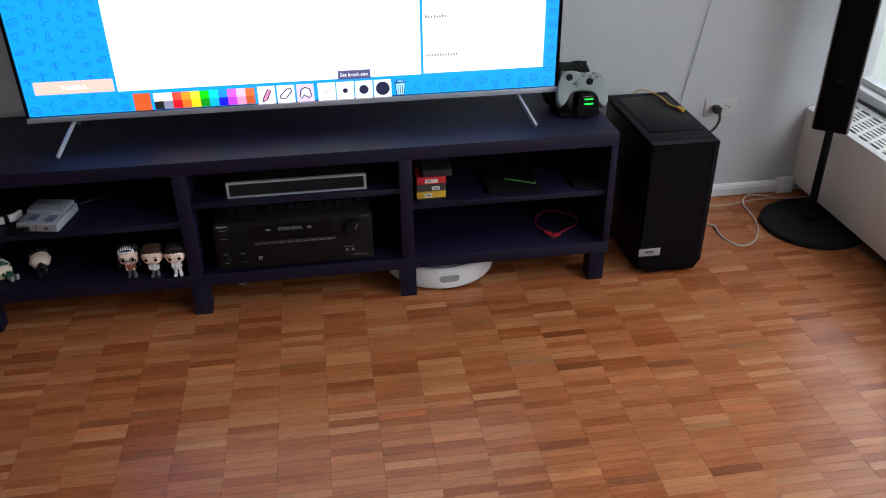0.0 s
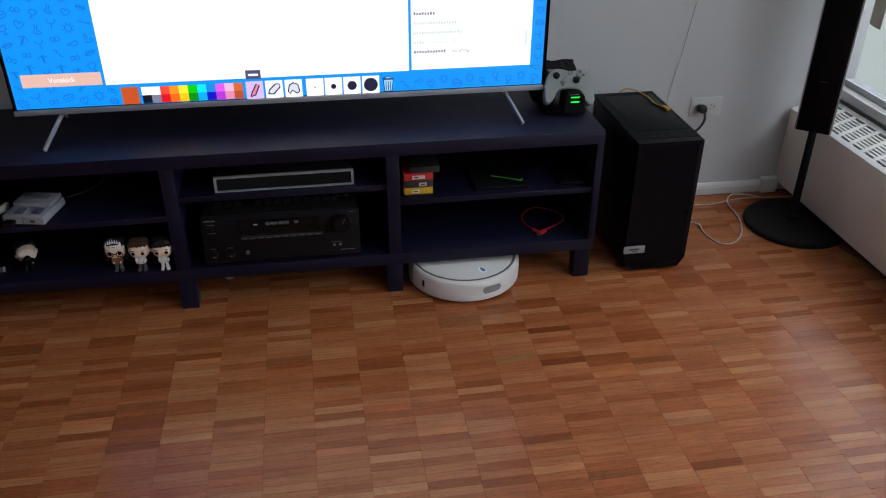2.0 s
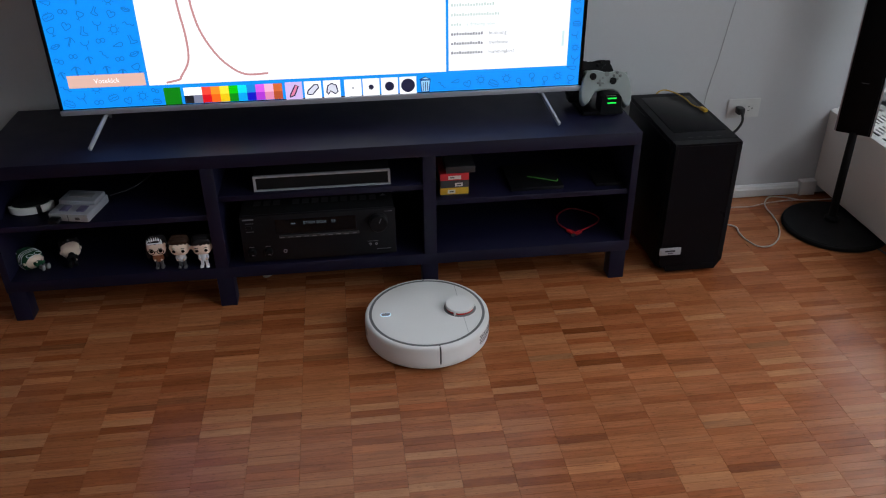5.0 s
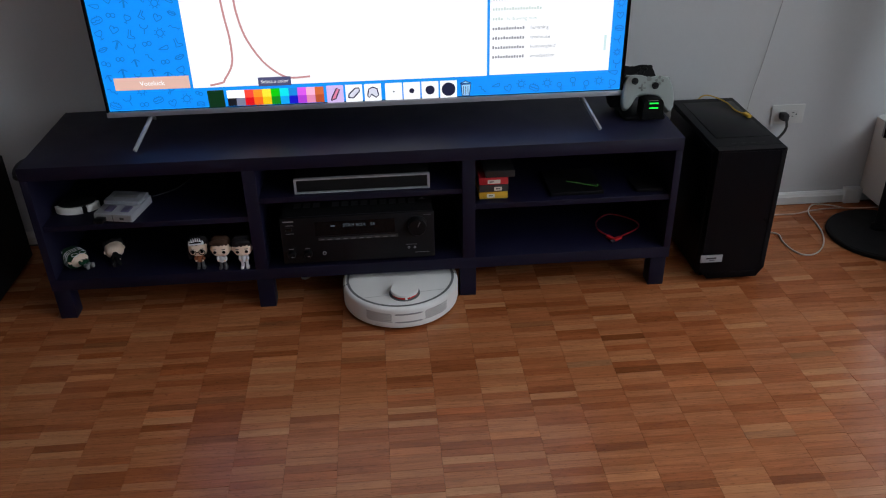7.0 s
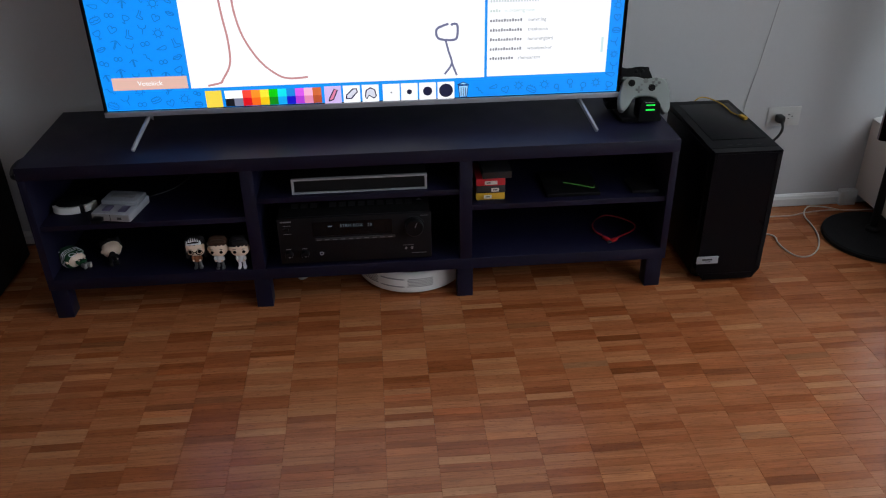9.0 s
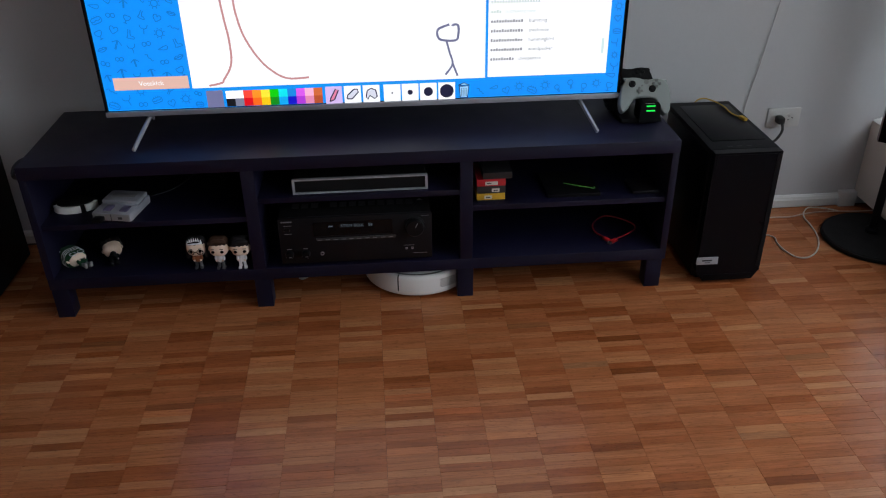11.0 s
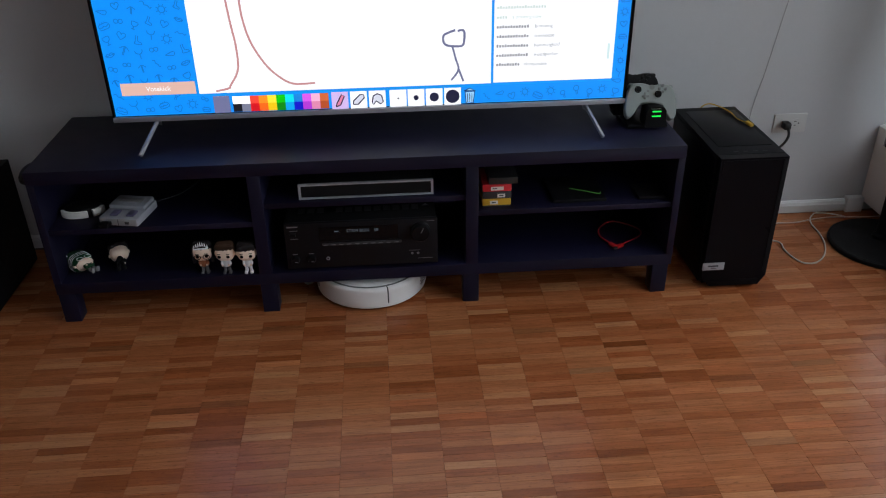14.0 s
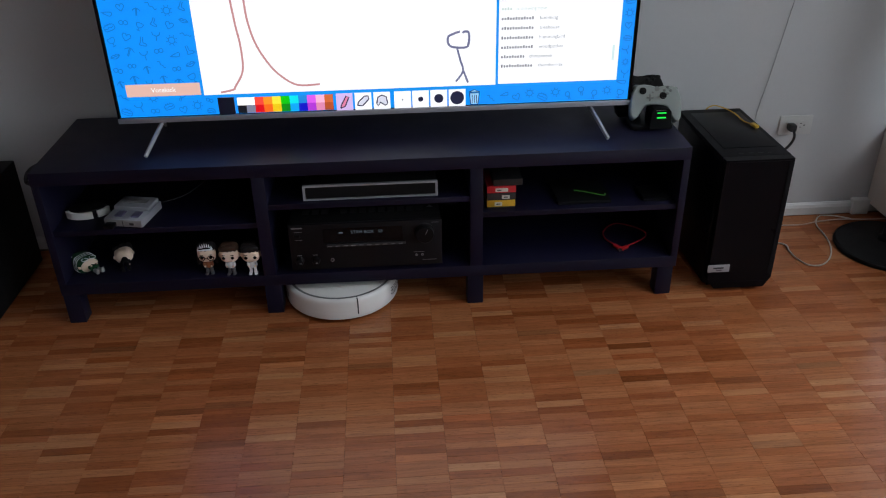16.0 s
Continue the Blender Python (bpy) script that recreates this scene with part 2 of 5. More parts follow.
# ---- structure ----
def structure():
    T = 0.22
    S = dict(kind="structure")
    solid("floor", boxes((ROOM_X0, WALL_X, ROOM_Y0, WALL_Y, -0.12, -0.0035)), JOINT, "oak mosaic parquet floor", "floor", **S)
    solid("wall_north", boxes((ROOM_X0 - T, WALL_X + 0.012, WALL_Y, WALL_Y + T, -0.12, ROOM_H)), PAINT, "plain off-white painted wall behind the tv", "wall", **S)
    solid("wall_south", boxes((ROOM_X0 - T, WALL_X + T, ROOM_Y0 - T, ROOM_Y0, -0.12, ROOM_H)), PAINT, "plain off-white painted wall", "wall", **S)
    solid("wall_west", boxes((ROOM_X0 - T, ROOM_X0, ROOM_Y0, WALL_Y, -0.12, ROOM_H)), PAINT, "plain off-white painted wall", "wall", **S)
    solid("wall_east", boxes((WALL_X, WALL_X + 0.05, ROOM_Y0, WALL_Y, -0.12, WIN_Z0), (WALL_X, WALL_X + 0.05, ROOM_Y0, WALL_Y, WIN_Z1, ROOM_H),
                             (WALL_X, WALL_X + 0.05, ROOM_Y0, WIN_Y0, WIN_Z0, WIN_Z1), (WALL_X, WALL_X + 0.05, WIN_Y1, WALL_Y, WIN_Z0, WIN_Z1)),
          PAINT, "off-white painted wall with the window", "wall", **S)
    solid("ceiling", boxes((ROOM_X0 - T, WALL_X + T, ROOM_Y0 - T, WALL_Y + T, ROOM_H, ROOM_H + 0.15)), CEIL, "plain white ceiling", "ceiling", **S)
    prof = [(0, 0.003), (-0.018, 0.003), (-0.018, 0.030), (-0.014, 0.035), (-0.013, 0.039), (-0.006, 0.044), (0, 0.044)]
    solid("baseboard", prism([(WALL_Y + a, z) for a, z in prof], ROOM_X0, 2.594, "x"), TRIM, "white painted baseboard with a moulded top edge", "baseboard", **S)
    bm = bmesh.new()
    box(bm, 2.594, 2.655, WALL_Y - 0.028, WALL_Y, 0, 0.056, 0.003)
    solid("trim", bm, TRIM, "white painted plinth block at the end of the baseboard", "trim", **S)


structure()

# ---- bench ----
def tv_bench():
    t = thing("tv_bench", "long black-brown wooden tv bench with open shelves", "tv bench")
    B = lambda *r, b=0.0012: box(bmesh.new(), *r, bevel=b)
    part("top_panel", B(0, 1.8, 0, 0.42, 0.442, 0.48), BENCH, t)
    part("bottom_panel", B(0, 1.8, 0.002, 0.42, 0.0962, 0.132), BENCH, t)
    for x0, x1 in ((0, 0.02), (0.582, 0.618), (1.182, 1.218), (1.78, 1.8)):
        part("upright", B(x0, x1, 0.001, 0.415, 0.132, 0.442), BENCH, t)
    for x0, x1, z in ((0.02, 0.582, 0.282), (0.618, 1.182, 0.336), (1.218, 1.78, 0.284)):
        part("shelf", B(x0, x1, 0.012, 0.40, z, z + 0.017), BENCH, t)
    part("back_panel", B(0.02, 1.78, 0.405, 0.411, 0.132, 0.442, b=0), BENCH, t)
    for x in (0.002, 0.579, 1.174, 1.746):
        for y in (0.004, 0.355):
            part("leg", B(x, x + 0.047, y, y + 0.05, 0, 0.0962), BENCH, t)
    return t


tv_bench()


def television():
    t = thing("television", "large flat television, lit screen showing a drawing game", "television", pose(0.9365, 0.16, 0.552))
    W = 0.7240
    part("back_cover", boxes((-W, W, 0.003, 0.03, 0.004, 0.838), (-0.55, 0.55, 0.03, 0.07, 0.03, 0.5), bevel=0.003), BLACK, t)
    part("bezel", boxes((-W, -W + 0.006, 0, 0.03, 0.012, 0.838), (W - 0.006, W, 0, 0.03, 0.012, 0.838), (-W, W, 0, 0.03, 0.832, 0.838), bevel=0.001), GLOSS, t, "thin black bezel")
    part("lower_trim", boxes((-W, W, -0.003, 0.031, 0, 0.0145), bevel=0.0015), SILVER, t, "grey metal lower edge")
    for s in (-1, 1):
        bm = bmesh.new()
        for y1 in (-0.088, 0.16):
            a, b = Vector((s * 0.606, 0.02, 0.0)), Vector((s * 0.643, y1, -0.066))
            bar = (b - a)
            mm = Matrix.Translation((a + b) / 2) @ bar.to_track_quat("Z", "X").to_matrix().to_4x4()
            box(bm, -0.0055, 0.0055, -0.004, 0.004, -bar.length / 2, bar.length / 2, 0.002, m=mm)
        part("foot", bm, SILVER, t, "slanted silver metal foot")
    return t


TV = television()


# ---- window side ----
GRILLE = mat("enamelled_white_metal", (0.68, 0.68, 0.67), 0.35, var=0.05, scale=10)
COVER = mat("cream_grey_metal", (0.78, 0.72, 0.67), 0.45, var=0.06, scale=6)
BLIND = mat("beige_blind_fabric", (0.50, 0.44, 0.36), 0.7, var=0.1, scale=30, bump=0.2)
BLIND.node_tree.nodes["Principled BSDF"].inputs["Transmission Weight"].default_value = 0.35
CAVITY_SHADE = mat("painted_cavity_shade", (0.02, 0.02, 0.02), 0.9, var=0.2)


def glass_material():
    m = bpy.data.materials.new("window_glass")
    m.use_nodes = True
    b = m.node_tree.nodes["Principled BSDF"]
    b.inputs["Transmission Weight"].default_value, b.inputs["Roughness"].default_value, b.inputs["IOR"].default_value = 1.0, 0.0, 1.45
    return m


GLASS = glass_material()


def window():
    w = thing("window_1", "wide window with a white frame", "window", kind="structure")
    x0, x1 = WALL_X + 0.003, WALL_X + 0.043
    ys = [WIN_Y0, -3.3, -1.82, -0.73, WIN_Y1]
    part("window_frame", boxes((x0, x1, WIN_Y0, WIN_Y1, WIN_Z0, WIN_Z0 + 0.018), (x0, x1, WIN_Y0, WIN_Y1, WIN_Z1 - 0.05, WIN_Z1),
                               *[(x0, x1, y - h, y + h, WIN_Z0 + 0.018, WIN_Z1 - 0.05) for y, h in ((WIN_Y0 + 0.025, 0.025), (-3.3, 0.025), (-1.82, 0.025), (-0.73, 0.025), (WIN_Y1 - 0.006, 0.006))]), TRIM, w)
    for a, b in zip(ys, ys[1:]):
        p = part("pane", boxes((x0 + 0.004, x0 + 0.009, a + 0.012, b - 0.012, WIN_Z0 + 0.018, WIN_Z1 - 0.05)), GLASS, w)
        p.visible_shadow = False
    part("window_sill", box(bmesh.new(), WALL_X - 0.035, WALL_X, ROOM_Y0, WALL_Y, 0.372, 0.404, 0.004), TRIM, w)


window()
# added glowing sheet that makes the strip below the blind look bright
solid("backdrop", boxes((7.0, 7.05, -14, 14, -9, -0.4)), mat("added_pale_glow", (0.50, 0.57, 0.57), emit=1.1), "pale glowing sheet added outside the window", "backdrop", kind="structure")


def vertical_blind():
    t = thing("vertical_blind", "open vertical blind with beige slats", "blind")
    part("headrail", box(bmesh.new(), WALL_X - 0.06, WALL_X - 0.02, -0.15, 0.44, 2.22, 2.27, 0.003), TRIM, t)
    bm = bmesh.new()
    arc = [(-0.0445 + 0.089 * k / 6, 0.006 * (1 - (k / 3 - 1) ** 2)) for k in range(7)]
    prism(arc + [(a, b + 0.0012) for a, b in arc[::-1]], 0, 1.57, "z", bm)
    me = mesh("slat", bm, BLIND)
    for k in range(4):
        s = new("slat", me)
        s.parent = t
        s.matrix_basis = pose(WALL_X - 0.05, 0.31 - 0.088 * k, 0.65, 0, 0, 76 + 5 * math.sin(k * 2.1))


vertical_blind()


def radiator_cover():
    t = thing("radiator_cover", "low metal radiator cover with a slotted white top", "radiator")
    y0, y1, xf, xb, zf, zb = -4.8, WALL_Y - 0.002, 2.655, WALL_X - 0.04, 0.316, 0.362
    part("front_panel", box(bmesh.new(), xf, xf + 0.012, y0, y1, 0.04, zf, 0.002), COVER, t, "plain cream-grey front panel")
    # near-black boxes paint the shade inside and under the cover into the colour
    part("shade_core", boxes((xf + 0.03, WALL_X - 0.002, y0, y1, 0.03, 0.285)), CAVITY_SHADE, t)
    part("plinth", boxes((xf + 0.085, xf + 0.095, y0, y1, 0.0, 0.03)), CAVITY_SHADE, t)
    slope = math.atan2(zb - zf, xb - xf)
    ln = math.hypot(xb - xf, zb - zf)
    base = Matrix.Translation((xf, 0, zf)) @ Matrix.Rotation(-slope, 4, "Y")
    part("front_lip", box(bmesh.new(), 0, 0.020, y0, y1, -0.006, 0.002, 0.001), GRILLE, t, m=base)
    part("back_lip", box(bmesh.new(), ln - 0.018, ln, y0, y1, -0.006, 0.002, 0.001), GRILLE, t, m=base)
    n = 8
    pitch = (ln - 0.038) / n
    bar = mesh("bar", boxes((0, 0.0062, y0, y1, -0.004, 0.001)), GRILLE)
    for k in range(1, n):
        o = new("bar", bar)
        o.parent, o.matrix_basis = t, base @ Matrix.Translation((0.020 + pitch * k - 0.003, 0, 0))
    rib = mesh("rib", boxes((0.019, ln - 0.017, -0.0085, 0.0085, -0.004, 0.0015)), GRILLE)
    for k in range(82):
        o = new("rib", rib)
        o.parent, o.matrix_basis = t, base @ Matrix.Translation((0, y1 - 0.012 - 0.064 * k, 0))


radiator_cover()


# ---- things on the floor ----
def speaker_stand():
    t = thing("speaker_stand", "black metal speaker stand with a round base", "speaker stand", pose(2.592, 0.232, 0))
    part("base", lathe([(0, 0), (0.166, 0), (0.170, 0.004), (0.169, 0.013), (0.163, 0.0175), (0.09, 0.020), (0.03, 0.022), (0, 0.022)], 64, Matrix.Translation((0.004, -0.02, 0))), BLACK_MATT, t)
    part("pole", lathe([(0.024, 0.021), (0.024, 0.032), (0.0135, 0.038), (0.0125, 0.35)], 24), BLACK_MATT, t)


CLOTH = mat("satin_black_front", (0.003, 0.003, 0.0035), 0.35, var=0.1, spec=0.06)


def slim_speaker():
    t = thing("slim_speaker", "tall slim glossy black loudspeaker on a stand", "loudspeaker", pose(2.592, 0.235, 0.336, 0, 0, -39))
    out = [(-0.055, 0.0), (-0.050, -0.012), (0.050, -0.012), (0.055, 0.0), (0.045, 0.04), (-0.045, 0.04)]
    part("cabinet", prism([(a, b) for a, b in out], 0, 0.78, "z"), CLOTH, t)
    part("grille", boxes((-0.046, 0.046, -0.0155, -0.011, 0.006, 0.775), bevel=0.0015), CLOTH, t, "flat glossy black front")
    for s in (-1, 1):
        part("side_trim", boxes((s * 0.0535 - 0.0025, s * 0.0535 + 0.0025, -0.009, 0.003, 0.002, 0.778)), SILVER, t, "dark silver edge strip")
    part("badge", boxes((-0.011, 0.011, -0.0162, -0.0154, 0.168, 0.1705)), DARKGREY, t, "small grey maker's mark")


speaker_stand()
slim_speaker()


def black_speaker():
    t = thing("subwoofer", "large black box subwoofer on the floor", "loudspeaker", pose(-0.2, 0.37, 0))
    part("cabinet", box(bmesh.new(), -0.33, 0, -0.38, 0, 0.015, 0.372, 0.004), BLACK_MATT, t)
    part("front_grille", box(bmesh.new(), -0.32, -0.01, -0.394, -0.38, 0.025, 0.362, 0.004), BLACK_MATT, t)
    for x in (-0.3, -0.03):
        for y in (-0.35, -0.03):
            part("foot", lathe([(0.016, 0), (0.018, 0.015), (0, 0.015)], 16, Matrix.Translation((x, y, 0))), BLACK, t)


black_speaker()


CASE = mat("gloss_case_black", (0.0032, 0.0032, 0.0045), 0.3, var=0.15, scale=8, spec=0.09)
CASE_TOP = mat("satin_case_black", (0.005, 0.005, 0.0065), 0.55, var=0.25, scale=20, bump=0.08, spec=0.14)


def computer_tower():
    t = thing("computer_tower", "black computer tower standing beside the tv bench", "computer", pose(1.9, 0, 0))
    part("case", boxes((0.002, 0.198, 0.03, 0.405, 0.015, 0.425), bevel=0.002), CASE_TOP, t)
    part("side_panel", boxes((-0.001, 0.002, 0.032, 0.40, 0.02, 0.42), bevel=0.0008), CASE, t)
    part("side_panel", boxes((0.198, 0.201, 0.032, 0.40, 0.02, 0.42), bevel=0.0008), CASE, t)
    part("top_panel", boxes((0, 0.2, 0.028, 0.41, 0.425, 0.4355), bevel=0.002), CASE_TOP, t)
    part("top_filter", boxes((0.024, 0.184, 0.085, 0.375, 0.4345, 0.4375), bevel=0.001), CASE, t, "black mesh dust filter")
    # front with a chamfered lower corner on each side and a shallow facet near the top
    out = [(0.026, 0.012), (0.180, 0.012), (0.2, 0.044), (0.2, 0.434), (0.003, 0.434), (0.003, 0.044)]
    part("front_panel", prism(out, 0.0, 0.03, "y"), CASE, t)
    part("facet", prism([(0.012, 0.39), (0.10, 0.407), (0.19, 0.428), (0.012, 0.428)], -0.0015, 0.001, "y"), CASE, t)
    part("edge_strip", prism([(0.186, 0.060), (0.199, 0.046), (0.199, 0.433), (0.186, 0.424)], -0.0018, 0.001, "y"), CASE_TOP, t, "satin strip along the front edge")
    part("lower_lip", boxes((0.024, 0.176, -0.0025, 0.002, 0.016, 0.034), bevel=0.001), CASE, t)
    b = part("badge", boxes((-0.003, 0.064, -0.0045, -0.0005, 0.072, 0.0965), bevel=0.001), SILVER, t, "pale metal name plate")
    part("mark", boxes((0.014, 0.045, -0.0052, -0.0044, 0.084, 0.089)), DARKGREY, b)
    part("mark", boxes((0.024, 0.04, -0.0052, -0.0044, 0.078, 0.080)), DARKGREY, b)
    for k in range(4):
        part("port", boxes((0.055 + 0.028 * k, 0.069 + 0.028 * k, 0.042, 0.047, 0.4354, 0.4360)), CASE, t)
    for x in (0.02, 0.15):
        for y in (0.04, 0.35):
            part("foot", boxes((x, x + 0.03, y, y + 0.03, 0, 0.016), bevel=0.002), CASE, t)


computer_tower()


# ---- robot vacuum ----
RR = 0.1728
RING = mat("grey_ring", (0.13, 0.13, 0.135), 0.4, var=0.06)
LENSGREY = mat("grey_sensor_window", (0.25, 0.25, 0.26), 0.3, var=0.1, scale=60)
RED = mat("red_sensor_band", (0.62, 0.02, 0.014), 0.3, var=0.05)
GLOWRING = mat("button_glow", (0.55, 0.75, 1.0), emit=1.5)
STRIP = mat("satin_chrome", (0.30, 0.30, 0.32), 0.3, metal=0.4, var=0.05)
SEAM = mat("lid_seam_grey", (0.42, 0.42, 0.42), 0.4, var=0.05)
SLOT = mat("vent_dark", (0.07, 0.07, 0.075), 0.6, var=0.1)


def wrap(bm, c, w, z, h, r, thick=0.0012, n=14, round_ends=True):
    """A bar, c degrees round the side at height z, that follows the round side; w (degrees) and h are half sizes."""
    k = h / RR * 57.3
    rings = []
    for i in range(n + 1):
        d = -w + 2 * w * i / n
        e = max(0.0, abs(d) - (w - k)) / k if round_ends else 0.0
        hh = h * math.sqrt(max(0.02, 1 - e * e))
        a = radians(c + d)
        rings.append([bm.verts.new((q * math.cos(a), q * math.sin(a), zz)) for q, zz in ((r - 0.003, z - hh), (r + thick, z - hh), (r + thick, z + hh), (r - 0.003, z + hh))])
    for a, b in zip(rings, rings[1:]):
        for m in range(3):
            bm.faces.new((a[m], b[m], b[m + 1], a[m + 1]))
    bm.faces.new(rings[0]), bm.faces.new(rings[-1][::-1])
    return bm


def robot_vacuum():
    t = thing("robot_vacuum", "round white robot vacuum with a laser turret", "robot vacuum")
    part("body", lathe([(0, 0.008), (0.164, 0.0085), (0.1695, 0.0098), (0.1718, 0.013), (RR, 0.019), (RR, 0.03), (RR, 0.062), (0.1718, 0.070), (0.1688, 0.0748), (0.164, 0.0772), (0.161, 0.0770), (0.161, 0.075), (0, 0.075)], 96), WHITE, t)
    part("ring", lathe([(0.1612, 0.0745), (0.1612, 0.0766), (0.1535, 0.0770), (0.1535, 0.0745)], 96), RING, t, "grey ring groove")
    part("lid", lathe([(0.153, 0.075), (0.153, 0.0775), (0.150, 0.0783), (0.08, 0.0790), (0, 0.0792)], 96), WHITE, t)
    part("lid_seam", boxes((-0.097, -0.0955, -0.116, 0.116, 0.0782, 0.0788)), SEAM, t)
    c = Matrix.Translation((-0.093, 0, 0))
    tur = part("turret", lathe([(0.0455, 0.077), (0.0448, 0.0795), (0.042, 0.0800), (0, 0.0800)], 48, c), RING, t, "laser turret base")
    part("red_band", lathe([(0.0378, 0.0795), (0.0378, 0.0865)], 48, c), RED, tur, "red sensor band")
    part("cap", lathe([(0.0385, 0.0860), (0.0405, 0.0868), (0.0405, 0.0920), (0.0388, 0.0940), (0, 0.0946)], 48, c), WHITE, tur)
    for a in (60, 180, 300):
        part("post", boxes((-0.093 + 0.039 * math.cos(radians(a)) - 0.003, -0.093 + 0.039 * math.cos(radians(a)) + 0.003, 0.039 * math.sin(radians(a)) - 0.003, 0.039 * math.sin(radians(a)) + 0.003, 0.079, 0.0875)), WHITE, tur)
    def pill_xy(cx, a, b, n=10):
        return [(cx + a - b + b * math.cos(radians(q)), b * math.sin(radians(q))) for q in [-90 + 180 * i / n for i in range(n + 1)]] + \
               [(cx - a + b + b * math.cos(radians(q)), b * math.sin(radians(q))) for q in [90 + 180 * i / n for i in range(n + 1)]]
    btn = part("button", prism(pill_xy(0.115, 0.0125, 0.0062), 0.0782, 0.0800, "z"), GREY, t, "grey oval button with a glowing rim")
    part("glow_rim", prism(pill_xy(0.115, 0.0145, 0.0082), 0.078, 0.0796, "z"), GLOWRING, btn)
    part("sensor_window", wrap(bmesh.new(), 0, 10.5, 0.044, 0.0115, RR, 0.0006), LENSGREY, t, "grey oval sensor window")
    turn = Matrix.Rotation(radians(-74), 4, "Z")
    part("sensor_rim", box(bmesh.new(), RR - 0.006, RR + 0.0004, -0.0068, 0.0068, 0.0305, 0.0575, 0.0028, m=turn), GREY, t)
    part("side_sensor", box(bmesh.new(), RR - 0.006, RR + 0.0009, -0.0052, 0.0052, 0.0325, 0.0555, 0.0024, m=turn), GLOSS, t, "black upright oval sensor")
    prof = [(0.168, 0.011), (0.1722, 0.018), (RR + 0.0006, 0.03), (RR + 0.0006, 0.062), (0.1724, 0.0702), (0.1694, 0.0752), (0.1615, 0.0778), (0.1605, 0.076), (0.166, 0.068), (0.168, 0.03), (0.160, 0.016)]
    for a in (94, -94):
        part("bumper_seam", prism(prof, -0.002, 0.002, "y", m=Matrix.Rotation(radians(a), 4, "Z")), DARKGREY, t, "thin dark bumper gap")
    for s in (-1, 1):
        bm = bmesh.new()
        for r in range(6):
            for k in range(10):
                a = 180 + s * (17 + 2.6 * k + (1.3 if r % 2 else 0))
                wrap(bm, a, 0.9, 0.032 + 0.0052 * r, 0.0014, RR, 0.0003, 1, False)
        part("exhaust_vent", bm, SLOT, t, "perforated exhaust vent")
    for z in (0.031, 0.057):
        part("chrome_strip", wrap(bmesh.new(), 180, 13.5, z, 0.0021, RR, 0.0012), STRIP, t, "thin chrome strip")
    for s in (-1, 1):
        part("wheel", lathe([(0, -0.012), (0.03, -0.012), (0.033, -0.008), (0.033, 0.008), (0.03, 0.012), (0, 0.012)], 24, Matrix.Translation((0, s * 0.115, 0.033)) @ Matrix.Rotation(radians(90), 4, "X")), BLACK_MATT, t)
    part("castor", lathe([(0, -0.008), (0.012, -0.008), (0.013, 0), (0.012, 0.008), (0, 0.008)], 16, Matrix.Translation((0.125, 0, 0.013)) @ Matrix.Rotation(radians(90), 4, "X")), BLACK, t)
    for c in t.children:
        c.matrix_basis = Matrix.Scale(0.984, 4) @ c.matrix_basis
    return t


ROBOT = robot_vacuum()

# ---- screen of the television ----
def lit(name, rgb, k=1.0):
    return mat(name, tuple(v ** 2.2 for v in rgb), emit=k)


BLUE, CANVAS, INK = lit("screen_blue", (0.0, 0.57, 1.0), 1.0), lit("screen_white", (0.98, 0.985, 1), 1.06), lit("doodle_blue", (0.0, 0.46, 0.86), 0.92)
STROKE, STICK = lit("stroke_pink", (0.78, 0.56, 0.57)), lit("stroke_slate", (0.44, 0.45, 0.58))
LAYER = {"screen": (0.0012, 0.0026), "canvas": (0.0008, 0.0013), "tile": (0.0004, 0.0009), "icon": (0.0, 0.0005)}


def rect(x0, x1, z0, z1, layer):
    return boxes((x0, x1, LAYER[layer][0], LAYER[layer][1], z0, z1))


def ribbon(bm, pts, w, layer="icon", n=5, raw=False):
    """A drawn line of even width on the screen."""
    y0, y1 = LAYER[layer]
    line = [Vector((a, 0, b)) for a, b in pts] if raw else smooth_line([(a, 0, b) for a, b in pts], n)
    left, right = [], []
    for i, q in enumerate(line):
        d = (line[min(i + 1, len(line) - 1)] - line[max(i - 1, 0)])
        d = d.normalized() if d.length > 1e-9 else Vector((1, 0, 0))
        s = Vector((-d.z, 0, d.x)) * (w / 2)
        left.append(q + s), right.append(q - s)
    v = [[bm.verts.new((p.x, y, p.z)) for p in side] for side in (left, right) for y in (y0, y1)]
    for i in range(len(line) - 1):
        bm.faces.new((v[0][i], v[0][i + 1], v[2][i + 1], v[2][i]))
    return bm


def disc(cx, cz, r, layer, n=24, sx=1.0):
    y0, y1 = LAYER[layer]
    return prism([(cx + sx * r * math.cos(2 * math.pi * k / n), cz + r * math.sin(2 * math.pi * k / n)) for k in range(n)], y0, y1, "y")


